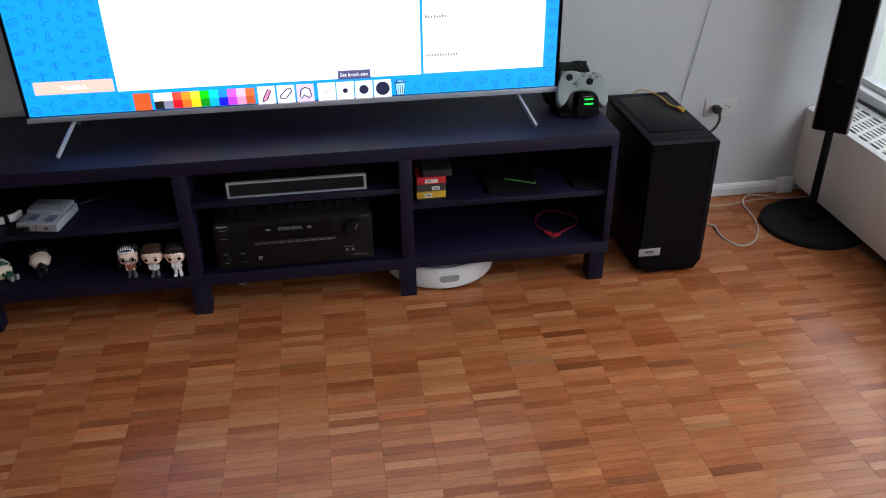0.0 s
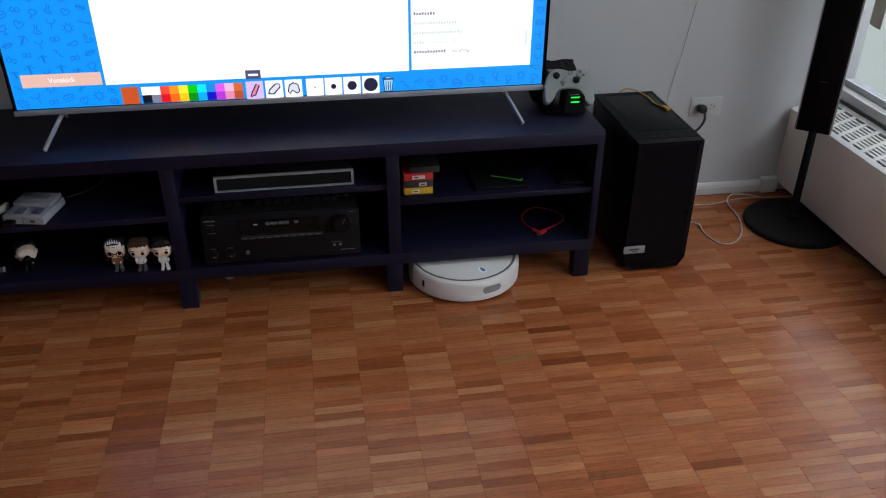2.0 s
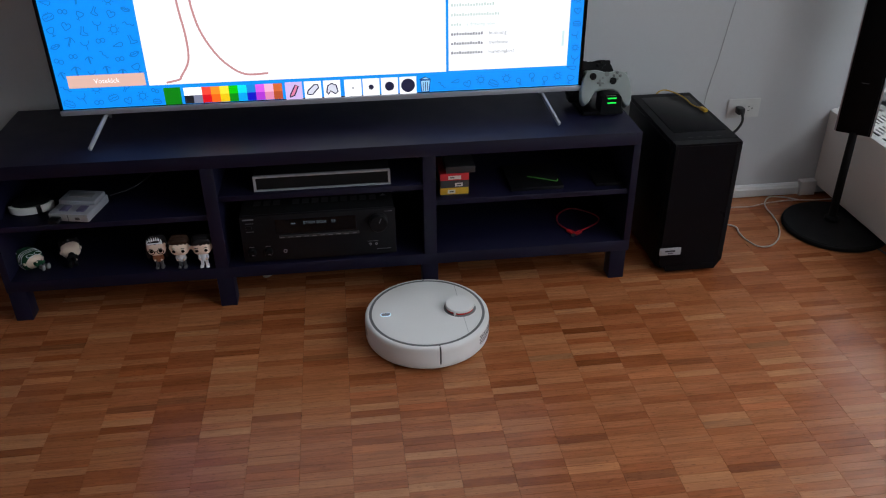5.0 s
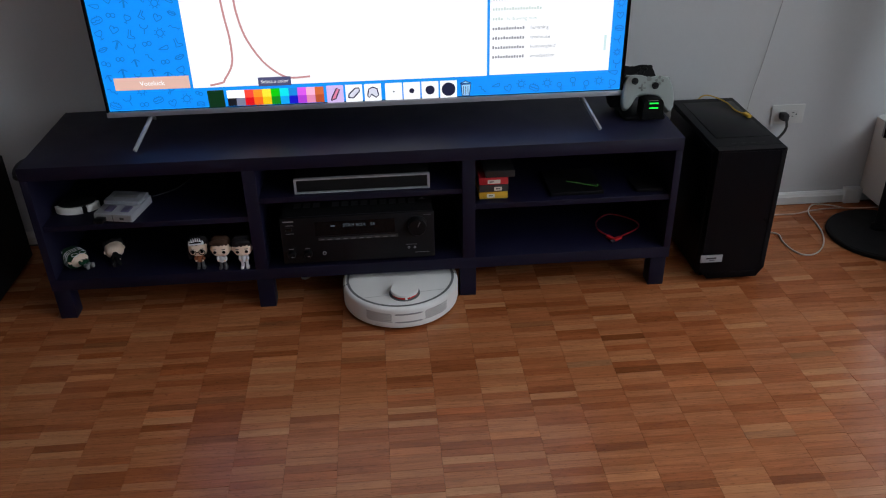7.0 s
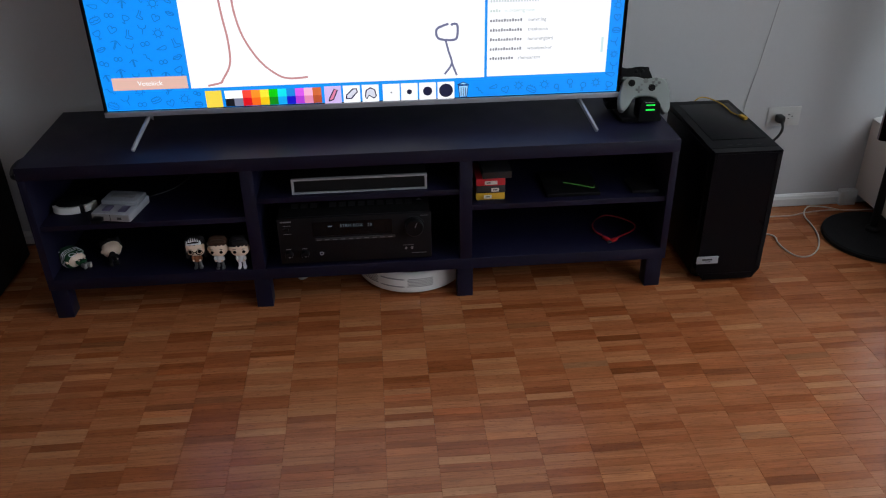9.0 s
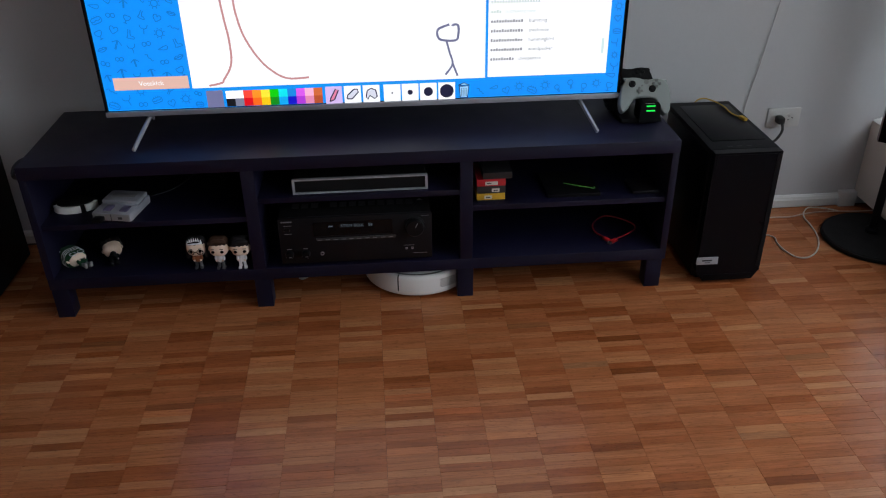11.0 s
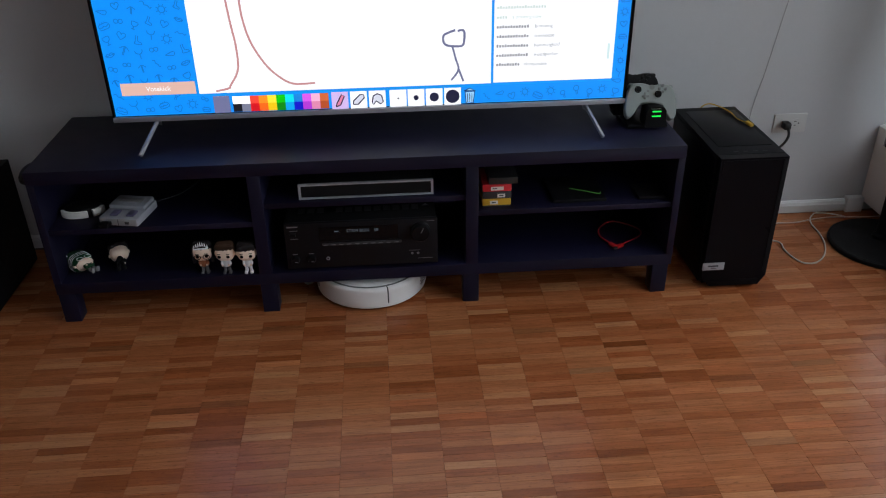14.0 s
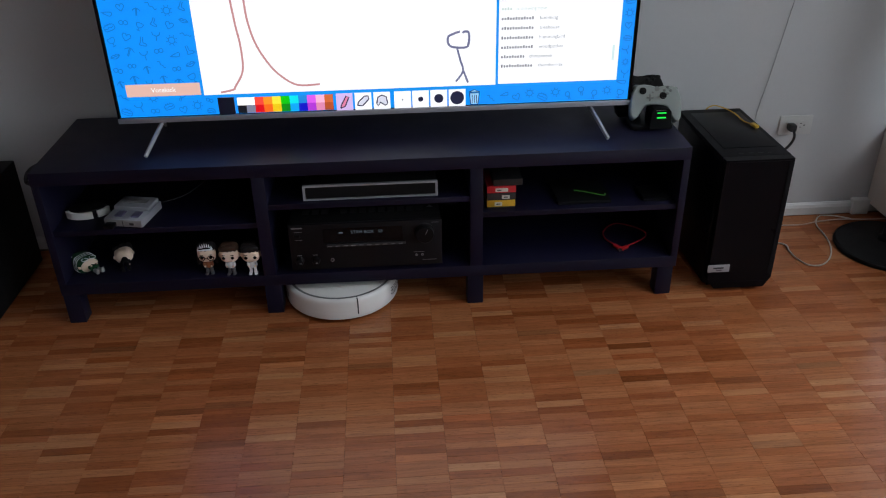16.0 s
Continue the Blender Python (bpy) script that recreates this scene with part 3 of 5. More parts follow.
def doodles(bm, x0, x1, z0, z1, pitch, seed):
    """Rows of small outline drawings: suns, hearts, trees, cakes, boots, eights and the like."""
    rnd = random.Random(seed)
    ring = lambda r, a=0, b=0, n=10: [(a + r * math.cos(2 * math.pi * k / n), b + r * math.sin(2 * math.pi * k / n)) for k in range(n + 1)]
    shapes = [
        [ring(0.6)] + [[(0.75 * math.cos(q), 0.75 * math.sin(q)), (1.05 * math.cos(q), 1.05 * math.sin(q))] for q in [k * 0.7854 for k in range(8)]],
        [[(0, -0.8), (-0.8, 0.1), (-0.7, 0.7), (-0.2, 0.7), (0, 0.3), (0.2, 0.7), (0.7, 0.7), (0.8, 0.1), (0, -0.8)]],
        [ring(0.55, 0, 0.4), [(-0.15, -0.1), (-0.15, -1)], [(0.15, -0.1), (0.15, -1)]],
        [[(-0.9, -0.6), (-0.9, 0.4), (0.9, 0.4), (0.9, -0.6), (-0.9, -0.6)], [(-0.9, 0), (-0.4, -0.2), (0, 0), (0.4, -0.2), (0.9, 0)], [(-0.5, 0.4), (-0.5, 0.8)], [(0, 0.4), (0, 0.8)], [(0.5, 0.4), (0.5, 0.8)]],
        [ring(0.42, -0.45, 0), ring(0.42, 0.45, 0)],
        [[(-0.8, 0.9), (-0.6, 0.3), (0, 0), (0, -1)], [(0.8, 0.9), (0.6, 0.3), (0, 0)]],
        [[(-0.3, 0.9), (-0.3, -0.3), (-0.4, -0.8), (0.9, -0.8), (0.8, -0.4), (0.2, -0.2), (0.1, 0.9)]],
        [[(-0.7, 0.8), (-0.6, 0.1), (0, -0.3), (0.6, 0.1), (0.7, 0.8), (-0.7, 0.8)], [(0, -0.3), (0, -0.8)], [(-0.4, -0.9), (0.4, -0.9)]],
        [[(-0.9, -0.4), (0.9, 0.5), (0.9, -0.4), (-0.9, -0.4)]],
        [[(-1, 0.6), (-0.4, 0.7), (-0.2, 0.1), (0.3, 0), (0.7, -0.5), (1, -0.3)]],
        [[(-0.9, 0.2), (0, 0.8), (0.9, 0.2)], [(-0.1, 0.7), (-0.1, -0.9)], [(0.1, 0.7), (0.1, -0.9)]],
        [[(-1, 0), (-0.4, 0.4), (0, 0.25), (0.4, 0.4), (1, 0), (0.3, -0.4), (-0.3, -0.4), (-1, 0)], [(-1, 0), (1, 0)]],
    ]
    last = -1
    for i in range(int((x1 - x0) / pitch + 0.6)):
        for j in range(int((z1 - z0) / pitch + 0.6)):
            k = rnd.randrange(len(shapes))
            k = k if k != last else (k + 1) % len(shapes)
            last = k
            cx, cz, s, rot = x0 + pitch * (i + 0.5), z0 + pitch * (j + 0.5 + 0.3 * (i % 2)), pitch * rnd.uniform(0.3, 0.38), rnd.uniform(-0.5, 0.5)
            for line in shapes[k]:
                p = [(cx + s * (a * math.cos(rot) - b * math.sin(rot)), cz + s * (a * math.sin(rot) + b * math.cos(rot))) for a, b in line]
                if all(x0 < a < x1 and z0 < b < z1 for a, b in p):
                    ribbon(bm, p, 0.0026, "canvas", 3)
    return bm


def screen():
    part("screen", rect(-0.7145, 0.7135, 0.0175, 0.829, "screen"), BLUE, TV, "bright blue and white lit screen")
    P = lambda n, bm, m, l="": part(n, bm, m, TV, l)
    bm = doodles(bmesh.new(), -0.715, -0.482, 0.014, 0.83, 0.039, 3)
    doodles(bm, 0.30, 0.712, 0.016, 0.074, 0.037, 5)
    doodles(bm, -0.48, -0.45, 0.014, 0.07, 0.03, 8)
    doodles(bm, 0.680, 0.713, 0.075, 0.83, 0.034, 7)
    tagged(P("doodle_pattern", bm, INK, "faint outline drawings on the blue background"), kind="stuff")
    P("canvas", rect(-0.4775, 0.3315, 0.074, 0.80, "canvas"), CANVAS, "white drawing canvas")
    P("chat_panel", rect(0.3385, 0.676, 0.0755, 0.80, "canvas"), CANVAS, "white chat panel")
    P("scroll_bar", rect(0.657, 0.6635, 0.133, 0.176, "icon"), lit("scroll_grey", (0.83, 0.92, 0.93)))
    b = P("vote_button", rect(-0.686, -0.485, 0.0755, 0.1105, "tile"), lit("salmon", (0.90, 0.73, 0.68)), "salmon pink button")
    top = ["ffffff", "f4f4f6", "ff4b3c", "ff9428", "ffec3c", "00c800", "00e6f0", "1e88e0", "e05cf0", "ffb9dc", "d66a3c"]
    low = ["16161e", "7c7f96", "e01020", "ff6a1e", "f4cc18", "0a8a14", "06a8f0", "1414c8", "b43cd8", "e68cb4", "b9512d"]
    w = 0.2655 / 11
    for r, row in enumerate((low, top)):
        for k, h in enumerate(row):
            rgb = [int(h[i:i + 2], 16) / 255 for i in (0, 2, 4)]
            P("colour_tile", rect(-0.3905 + w * k, -0.3905 + w * (k + 1), 0.0185 + 0.0225 * r, 0.041 + 0.0225 * r, "tile"), lit("tile_" + h, rgb, 1.25 if h in ("ffffff", "f4f4f6") else 1.0))
    lav = lit("tile_lavender", (0.85, 0.74, 0.95))
    dark, steel, rose = lit("icon_dark", (0.16, 0.14, 0.30)), lit("icon_steel", (0.86, 0.87, 0.93)), lit("icon_pink", (0.90, 0.52, 0.66))
    tiles, made = [], {}
    for k, (x0, x1) in enumerate(((-0.117, -0.0705), (-0.065, -0.018), (-0.0125, 0.0345), (0.0455, 0.093), (0.0965, 0.1435), (0.1475, 0.195), (0.1995, 0.247))):
        tiles.append(P("tool_tile", rect(x0, x1, 0.0155, 0.065, "tile"), CANVAS))
        if k < 3:
            made["tool%d" % k] = P("tool_highlight", boxes((x0, x1, 0.0002, 0.0006, 0.0155, 0.065)), lav, "lavender highlight of the chosen tool")
        c, z = (x0 + x1) / 2, 0.040
        if k == 0:
            bm = prism([(c - 0.012, z - 0.018), (c - 0.009, z - 0.008), (c + 0.005, z + 0.017), (c + 0.013, z + 0.013), (c + 0.001, z - 0.013)], *LAYER["icon"], "y")
            part("pencil_icon", bm, rose, tiles[-1])
            part("outline", ribbon(bmesh.new(), [(c - 0.012, z - 0.018), (c - 0.009, z - 0.008), (c + 0.005, z + 0.017), (c + 0.013, z + 0.013), (c + 0.001, z - 0.013), (c - 0.012, z - 0.018)], 0.0034, raw=True), dark, tiles[-1], m=Matrix.Translation((0, -0.0003, 0)))
        elif k in (1, 2):
            out = [(c - 0.016, z - 0.012), (c - 0.014, z - 0.002), (c + 0.004, z + 0.015), (c + 0.014, z + 0.015), (c + 0.016, z + 0.006), (c - 0.002, z - 0.013)] if k == 1 else \
                  [(c - 0.015, z - 0.008), (c - 0.011, z + 0.01), (c, z + 0.016), (c + 0.012, z + 0.011), (c + 0.016, z - 0.008), (c + 0.009, z - 0.014), (c - 0.004, z - 0.005), (c - 0.011, z - 0.015)]
            part("tool_icon", prism(out, *LAYER["icon"], "y"), steel, tiles[-1])
            part("outline", ribbon(bmesh.new(), out + out[:1], 0.0036, raw=True), dark, tiles[-1], m=Matrix.Translation((0, -0.0003, 0)))
        else:
            r = (0.0022, 0.0072, 0.013, 0.0195)[k - 3]
            part("brush_dot", disc(c, z, r, "icon"), lit("dot", (0.12, 0.13, 0.24)), tiles[-1])
    bm = ribbon(bmesh.new(), [(0.2585, 0.052), (0.262, 0.019), (0.282, 0.019), (0.286, 0.052), (0.2585, 0.052)], 0.0024, raw=True)
    for x in (0.266, 0.272, 0.278):
        ribbon(bm, [(x, 0.047), (x, 0.022)], 0.002, raw=True)
    ribbon(bm, [(0.256, 0.055), (0.272, 0.062), (0.288, 0.055), (0.256, 0.055)], 0.0024, raw=True)
    tub = P("bin_icon", bm, lit("icon_navy", (0.08, 0.16, 0.38)), "outlined waste bin")
    fill = prism([(0.2595, 0.051), (0.263, 0.020), (0.281, 0.020), (0.285, 0.051)], 0.0006, 0.0010, "y")
    prism([(0.258, 0.0555), (0.272, 0.061), (0.286, 0.0555)], 0.0006, 0.0010, "y", fill)
    part("bin_fill", fill, lit("bin_pale", (0.62, 0.82, 0.98)), tub, "pale blue bin")
    FRONT = pose(0, 0, 0, 90)
    words("caption", "Votekick", 0.0185, CANVAS, b, Matrix.Translation((-0.5855, 0.0001, 0.0925)) @ FRONT, align="CENTER")
    # what is drawn in the course of the game
    s = bmesh.new()
    ribbon(s, [(-0.374, 0.36), (-0.372, 0.326), (-0.367, 0.263), (-0.361, 0.21), (-0.361, 0.156), (-0.369, 0.126), (-0.389, 0.096), (-0.396, 0.087), (-0.431, 0.08)], 0.0056)
    ribbon(s, [(-0.338, 0.36), (-0.337, 0.325), (-0.334, 0.274), (-0.321, 0.215), (-0.294, 0.16), (-0.263, 0.122), (-0.219, 0.094), (-0.158, 0.094)], 0.0056)
    made["trunk"] = P("drawn_trunk", s, STROKE, "two brownish pink drawn lines")
    s = bmesh.new()
    ribbon(s, [(0.232, 0.227), (0.214, 0.221), (0.2, 0.213), (0.2, 0.195), (0.212, 0.185), (0.248, 0.183), (0.256, 0.196), (0.256, 0.223), (0.244, 0.226), (0.24, 0.222)], 0.0062)
    ribbon(s, [(0.224, 0.182), (0.232, 0.15), (0.24, 0.117), (0.22, 0.087)], 0.0055)
    ribbon(s, [(0.24, 0.12), (0.254, 0.083)], 0.0055)
    made["stick"] = P("drawn_stick", s, STICK, "slate drawn loop with thin lines below")
    for k, (n, c) in enumerate((("rust", (0.78, 0.33, 0.16)), ("green", (0.05, 0.5, 0.08)), ("deep_green", (0.0, 0.2, 0.1)), ("navy", (0.03, 0.05, 0.16)), ("yellow", (0.98, 0.86, 0.3)), ("slate", (0.45, 0.46, 0.62)), ("night", (0.03, 0.04, 0.12)))):
        made["swatch%d" % k] = P("swatch", boxes((-0.443, -0.3985, 0.0009 - 0.0003 * k, 0.0013 - 0.0003 * k, 0.0175, 0.0655)), lit("swatch_" + n, c))
    grey, pale = lit("chat_name", (0.5, 0.5, 0.54)), lit("chat_word", (0.62, 0.63, 0.66))
    mint = lit("chat_notice", (0.80, 0.86, 0.84))
    lines = ((0.06, ""), (0.095, "bumming"), (0.095, "treehouse"), (0.095, "hummingbird"), (0.095, "woodpecker"), (0.069, "chimpanzee"), (0.095, "thornberries"),
             (0.030, "is drawing now"), (0.135, ""), (0.12, ""))
    for k, (long, word) in enumerate(lines):
        bm = bmesh.new()
        for i in range(int(long / 0.0075)):
            h = 0.0042 if (i * 7 + k) % 3 else 0.006
            box(bm, 0.346 + 0.0075 * i, 0.346 + 0.0075 * i + 0.0046, *LAYER["icon"], -0.0045, -0.0045 + h + 0.002)
        ln = made["chat%d" % k] = tagged(P("chat_line", bm, grey if k < 7 else mint), "line of chat with a name as bars" if k < 7 else "pale line of chat as bars", kind="stuff")
        if word:
            words("chat_word", word, 0.0135, pale if k < 7 else mint, ln, Matrix.Translation((0.346 + long + 0.009, 0.0002, -0.001)) @ FRONT, depth=0.0001)
    for n, x, text in (("tip0", 0.147, "Set brush size"), ("tip1", -0.256, "Select a color"), ("tip2", -0.094, "")):
        tip = made[n] = P("tooltip", boxes((x - (0.0445 if text else 0.02), x + (0.0445 if text else 0.02), -0.0014, -0.001, 0.072, 0.097)), lit("tip_slate", (0.3, 0.31, 0.46)), "small dark tooltip")
        if not text:
            part("caption_bar", boxes((x - 0.013, x + 0.013, -0.0018, -0.0013, 0.081, 0.087)), CANVAS, tip)
            continue
        words("caption", text, 0.0135, CANVAS, tip, Matrix.Translation((x, -0.0015, 0.0845)) @ FRONT, depth=0.0001, align="CENTER")
    cur = made["cursor"] = P("brush_cursor", disc(0, 0, 0.0001, "icon"), CANVAS, "small paint bucket pointer on the canvas")
    out = [(-0.272, 0.106), (-0.268, 0.122), (-0.258, 0.128), (-0.247, 0.123), (-0.243, 0.106), (-0.250, 0.100), (-0.261, 0.108), (-0.268, 0.099)]
    part("bucket", prism(out, -0.0016, -0.0012, "y"), steel, cur)
    part("outline", ribbon(bmesh.new(), out + out[:1], 0.0022, raw=True), dark, cur, m=Matrix.Translation((0, -0.0019, 0)))
    part("paint", disc(-0.262, 0.121, 0.006, "icon"), rose, cur, m=Matrix.Translation((0, -0.0018, 0)))
    return made


SCREEN = screen()
# ---- things in and on the bench ----
def multi(name, groups, label, category, m, group=""):
    """One plain mesh out of several shapes, a material each."""
    out = bmesh.new()
    me = bpy.data.meshes.new(name)
    for k, (bm, material) in enumerate(groups):
        tmp = bpy.data.meshes.new("tmp")
        for f in bm.faces:
            f.material_index = k
            f.smooth = True
        bm.to_mesh(tmp)
        bm.free()
        out.from_mesh(tmp)
        bpy.data.meshes.remove(tmp)
        me.materials.append(material)
    out.to_mesh(me)
    out.free()
    ob = new(name, me)
    ob.matrix_basis = m
    return tagged(ob, label, category, group)


SKIN = mat("vinyl_skin", (0.84, 0.66, 0.54), 0.45, var=0.05)
HAIR = mat("vinyl_hair_black", (0.012, 0.010, 0.012), 0.5, var=0.2, spec=0.2)
BROWN = mat("vinyl_hair_brown", (0.045, 0.022, 0.014), 0.5, var=0.2, spec=0.2)
SUIT = mat("vinyl_grey_suit", (0.09, 0.09, 0.10), 0.5)
ORANGE = mat("vinyl_orange", (0.30, 0.10, 0.04), 0.5)
OFFWHITE = mat("vinyl_white", (0.76, 0.78, 0.82), 0.45)
GREEN = mat("vinyl_green", (0.008, 0.06, 0.024), 0.5, spec=0.25)


def doll(m, label, hair, top, legs, extra=None, fringe=0.3, band=None, cropped=False):
    head = box(bmesh.new(), -0.0265, 0.0265, -0.022, 0.02, 0.044, 0.094, 0.019, 5)
    ball(head, (-0.027, 0.0, 0.064), (0.004, 0.005, 0.007))
    ball(head, (0.027, 0.0, 0.064), (0.004, 0.005, 0.007))
    if band:            # knitted cap down to the brow
        hr = box(bmesh.new(), -0.030, 0.030, -0.026, 0.026, 0.050, 0.122, 0.020, 5)
    elif cropped:       # short curls on the crown
        hr = box(bmesh.new(), -0.0278, 0.0278, -0.018, 0.023, 0.076, 0.098, 0.008, 3)
        for k in range(26):
            a = k * 2.4
            q = math.sqrt((k + 0.5) / 26)
            ball(hr, (0.027 * q * math.cos(a), 0.002 + 0.022 * q * math.sin(a), 0.100 - 0.022 * q ** 3), 0.0066, u=8, v=6)
    else:
        hr = box(bmesh.new(), -0.0285, 0.0285, -0.014, 0.026, 0.058, 0.1015, 0.019, 5)
        ball(hr, (0.003, -0.0135, 0.0955 - 0.006 * fringe), (0.0235, 0.0095, 0.0065 + 0.004 * fringe))
        ball(hr, (-0.012, -0.0145, 0.093 - 0.006 * fringe), (0.012, 0.0092, 0.006 + 0.004 * fringe))
        for k in range(5):      # locks of the fringe
            ball(hr, (-0.020 + 0.010 * k, -0.0185 + 0.00004 * (k - 2) ** 2 * 25, 0.0945 - 0.0105 * fringe + 0.001 * (k % 2)), (0.0062, 0.004, 0.0075), u=10, v=7)
    body = lathe([(0.007, 0.022), (0.0115, 0.026), (0.0105, 0.038), (0.007, 0.048)], 16)
    for s in (-1, 1):
        ball(body, (s * 0.0115, -0.005, 0.035), (0.004, 0.006, 0.008))
        ball(head, (s * 0.009, -0.0125, 0.031), (0.0032, 0.003, 0.003), u=8, v=6)
    leg = bmesh.new()
    for s in (-1, 1):
        box(leg, s * 0.006 - 0.0042, s * 0.006 + 0.0042, -0.005, 0.005, 0.004, 0.024, 0.002)
        box(leg, s * 0.008 - 0.005, s * 0.008 + 0.005, -0.012, 0.005, 0.0, 0.007, 0.003)
    eyes = bmesh.new()
    for s in (-1, 1):
        ball(eyes, (s * 0.0125, -0.0212, 0.064), (0.0050, 0.0024, 0.0046))
    brow = bmesh.new()
    for s in (-1, 1):
        box(brow, s * 0.0125 - 0.005, s * 0.0125 + 0.005, -0.0226, -0.0205, 0.0722, 0.0736, 0.0004, m=None)
    if not (band or cropped):
        ball(head, (0, -0.0222, 0.0575), (0.0016, 0.0018, 0.0014), u=8, v=6)
    groups = [(brow, hair), (head, SKIN), (hr, hair), (body, top), (leg, legs), (eyes, GLOSS)]
    if extra == "glasses":
        g = bmesh.new()
        for s in (-1, 1):
            ring = [(s * 0.0125 + 0.0085 * math.cos(a), -0.0245, 0.064 + 0.0075 * math.sin(a)) for a in [k * math.pi / 6 for k in range(13)]]
            tube(ring, 0.0012, 5, 1, g)
        tube([(-0.004, -0.0247, 0.065), (0.004, -0.0247, 0.065)], 0.0012, 5, 1, g)
        groups.append((g, GLOSS))
        tiara = bmesh.new()
        for k in range(7):
            x = -0.018 + 0.006 * k
            h = 0.021 - 0.00003 * (x * 1000) ** 2
            prism([(x - 0.0035, 0.092), (x + 0.0035, 0.092), (x, 0.091 + h)], -0.0215, -0.0195, "y", tiara)
        box(tiara, -0.021, 0.021, -0.0245, -0.0195, 0.0885, 0.0925, 0.0008)
        groups.append((tiara, OFFWHITE))
        box(hr, -0.031, -0.02, -0.008, 0.022, 0.034, 0.075, 0.005)
        box(hr, 0.02, 0.031, -0.008, 0.022, 0.034, 0.075, 0.005)
    if band:
        st = bmesh.new()
        for z in (0.072, 0.079, 0.086):
            ring = [(math.cos(q), math.sin(q)) for q in [2 * math.pi * k / 32 for k in range(32)]]
            k = 1.0
            prism([(0.0306 * k * math.copysign(abs(a) ** 0.6, a), 0.0266 * k * math.copysign(abs(b) ** 0.6, b)) for a, b in ring], z, z + 0.0017, "z", st)
        for x, y, z in ((-0.016, -0.016, 0.117), (0.012, -0.012, 0.121), (-0.026, -0.02, 0.105), (0.0, 0.014, 0.120)):
            ball(st, (x, y, z), (0.0035, 0.0035, 0.006), u=8, v=6)
        for q in (-1, 1):       # round spectacle rims
            tube([(q * 0.0125 + 0.0095 * math.cos(a), -0.0238, 0.0555 + 0.0085 * math.sin(a)) for a in [k * math.pi / 6 for k in range(13)]], 0.0011, 5, 1, st)
        groups.append((st, band))
    return multi("vinyl_doll", groups, label, "doll", m, "dolls on the shelf")


def lying(feet, up, face):
    u = Vector(up).normalized()
    f = Vector(face)
    f = (f - f.dot(u) * u).normalized()
    x = (-f).cross(u)
    return Matrix.Translation(feet) @ Matrix((x, -f, u)).transposed().to_4x4()


doll(pose(0.424, 0.030, 0.132, 0, 0, 4), "big-headed vinyl doll with a tiara and black glasses", HAIR, ORANGE, SUIT, "glasses")
doll(pose(0.489, 0.022, 0.132, 0, 0, -3), "big-headed vinyl doll with brown hair in grey", BROWN, OFFWHITE, SUIT, fringe=0.5)
doll(pose(0.551, 0.018, 0.132, 0, 0, 2), "big-headed vinyl doll with black hair in white", HAIR, OFFWHITE, OFFWHITE, fringe=0.9)
doll(lying((0.112, 0.038, 0.149), (-0.76, 0.64, 0.06), (0.45, -0.35, 0.35)), "vinyl doll in green with white stripes, lying down", GREEN, GREEN, GREY, band=OFFWHITE)
doll(lying((0.178, 0.056, 0.146), (-0.30, 0.90, 0.20), (0.1, 0.1, -1.0)), "dark-haired vinyl doll in black lying on its side", HAIR, BLACK_MATT, BLACK_MATT, cropped=True)


def game_console():
    t = thing("game_console", "small grey retro game console with purple switches", "game console", pose(0.2265, 0.079, 0.299, 0, 0, -12))
    GC = mat("console_grey", (0.29, 0.30, 0.34), 0.5, var=0.05)
    LIL = mat("console_purple", (0.10, 0.09, 0.17), 0.45)
    part("body", box(bmesh.new(), -0.056, 0.056, -0.0625, 0.0625, 0.003, 0.027, 0.003), GC, t)
    part("deck", box(bmesh.new(), -0.052, 0.052, -0.008, 0.059, 0.027, 0.039, 0.003), GC, t)
    part("cartridge_flap", box(bmesh.new(), -0.034, 0.034, 0.015, 0.04, 0.039, 0.0405, 0.0008), GREY, t)
    part("front_plate", box(bmesh.new(), -0.054, 0.054, -0.065, -0.0615, 0.005, 0.025, 0.001), GREY, t)
    for x in (-0.03, 0.018):
        part("switch", box(bmesh.new(), x, x + 0.022, -0.05, -0.018, 0.027, 0.031, 0.001), LIL, t, "dull purple sliding switch")
    part("socket", boxes((0.02, 0.032, -0.066, -0.0645, 0.011, 0.018)), DARKGREY, t)
    part("plug", box(bmesh.new(), -0.046, -0.018, -0.09, -0.065, 0.008, 0.02, 0.003), BLACK, t)
    part("groove", boxes((-0.001, 0.001, -0.0654, -0.0649, 0.005, 0.025)), DARKGREY, t)
    for x in (-0.045, 0.035):
        for y in (-0.05, 0.04):
            part("foot", boxes((x, x + 0.01, y, y + 0.01, 0, 0.004)), BLACK, t)


game_console()


def headset():
    t = thing("headset", "white curved plastic headset with a dark top", "headset", pose(0.090, 0.112, 0.299, 0, 0, 12) @ Matrix.Scale(0.9, 4))
    shell = lambda a0, a1, r, h: [(r * math.cos(radians(a)) * 1.2, r * math.sin(radians(a)) * 0.8) for a in [a0 + (a1 - a0) * k / 10 for k in range(11)]]
    for a0, a1 in ((190, 285), (300, 350)):
        o, i = shell(a0, a1, 0.056, 0), shell(a0, a1, 0.046, 0)[::-1]
        part("rim", prism(o + i, 0.004, 0.026, "z"), WHITE_MATT, t, "white curved rim")
    part("top_shell", lathe([(0.046, 0), (0.05, 0.01), (0.046, 0.03), (0.03, 0.036), (0, 0.037)], 32, Matrix.Diagonal((1.2, 0.8, 1, 1))), BLACK, t)


headset()


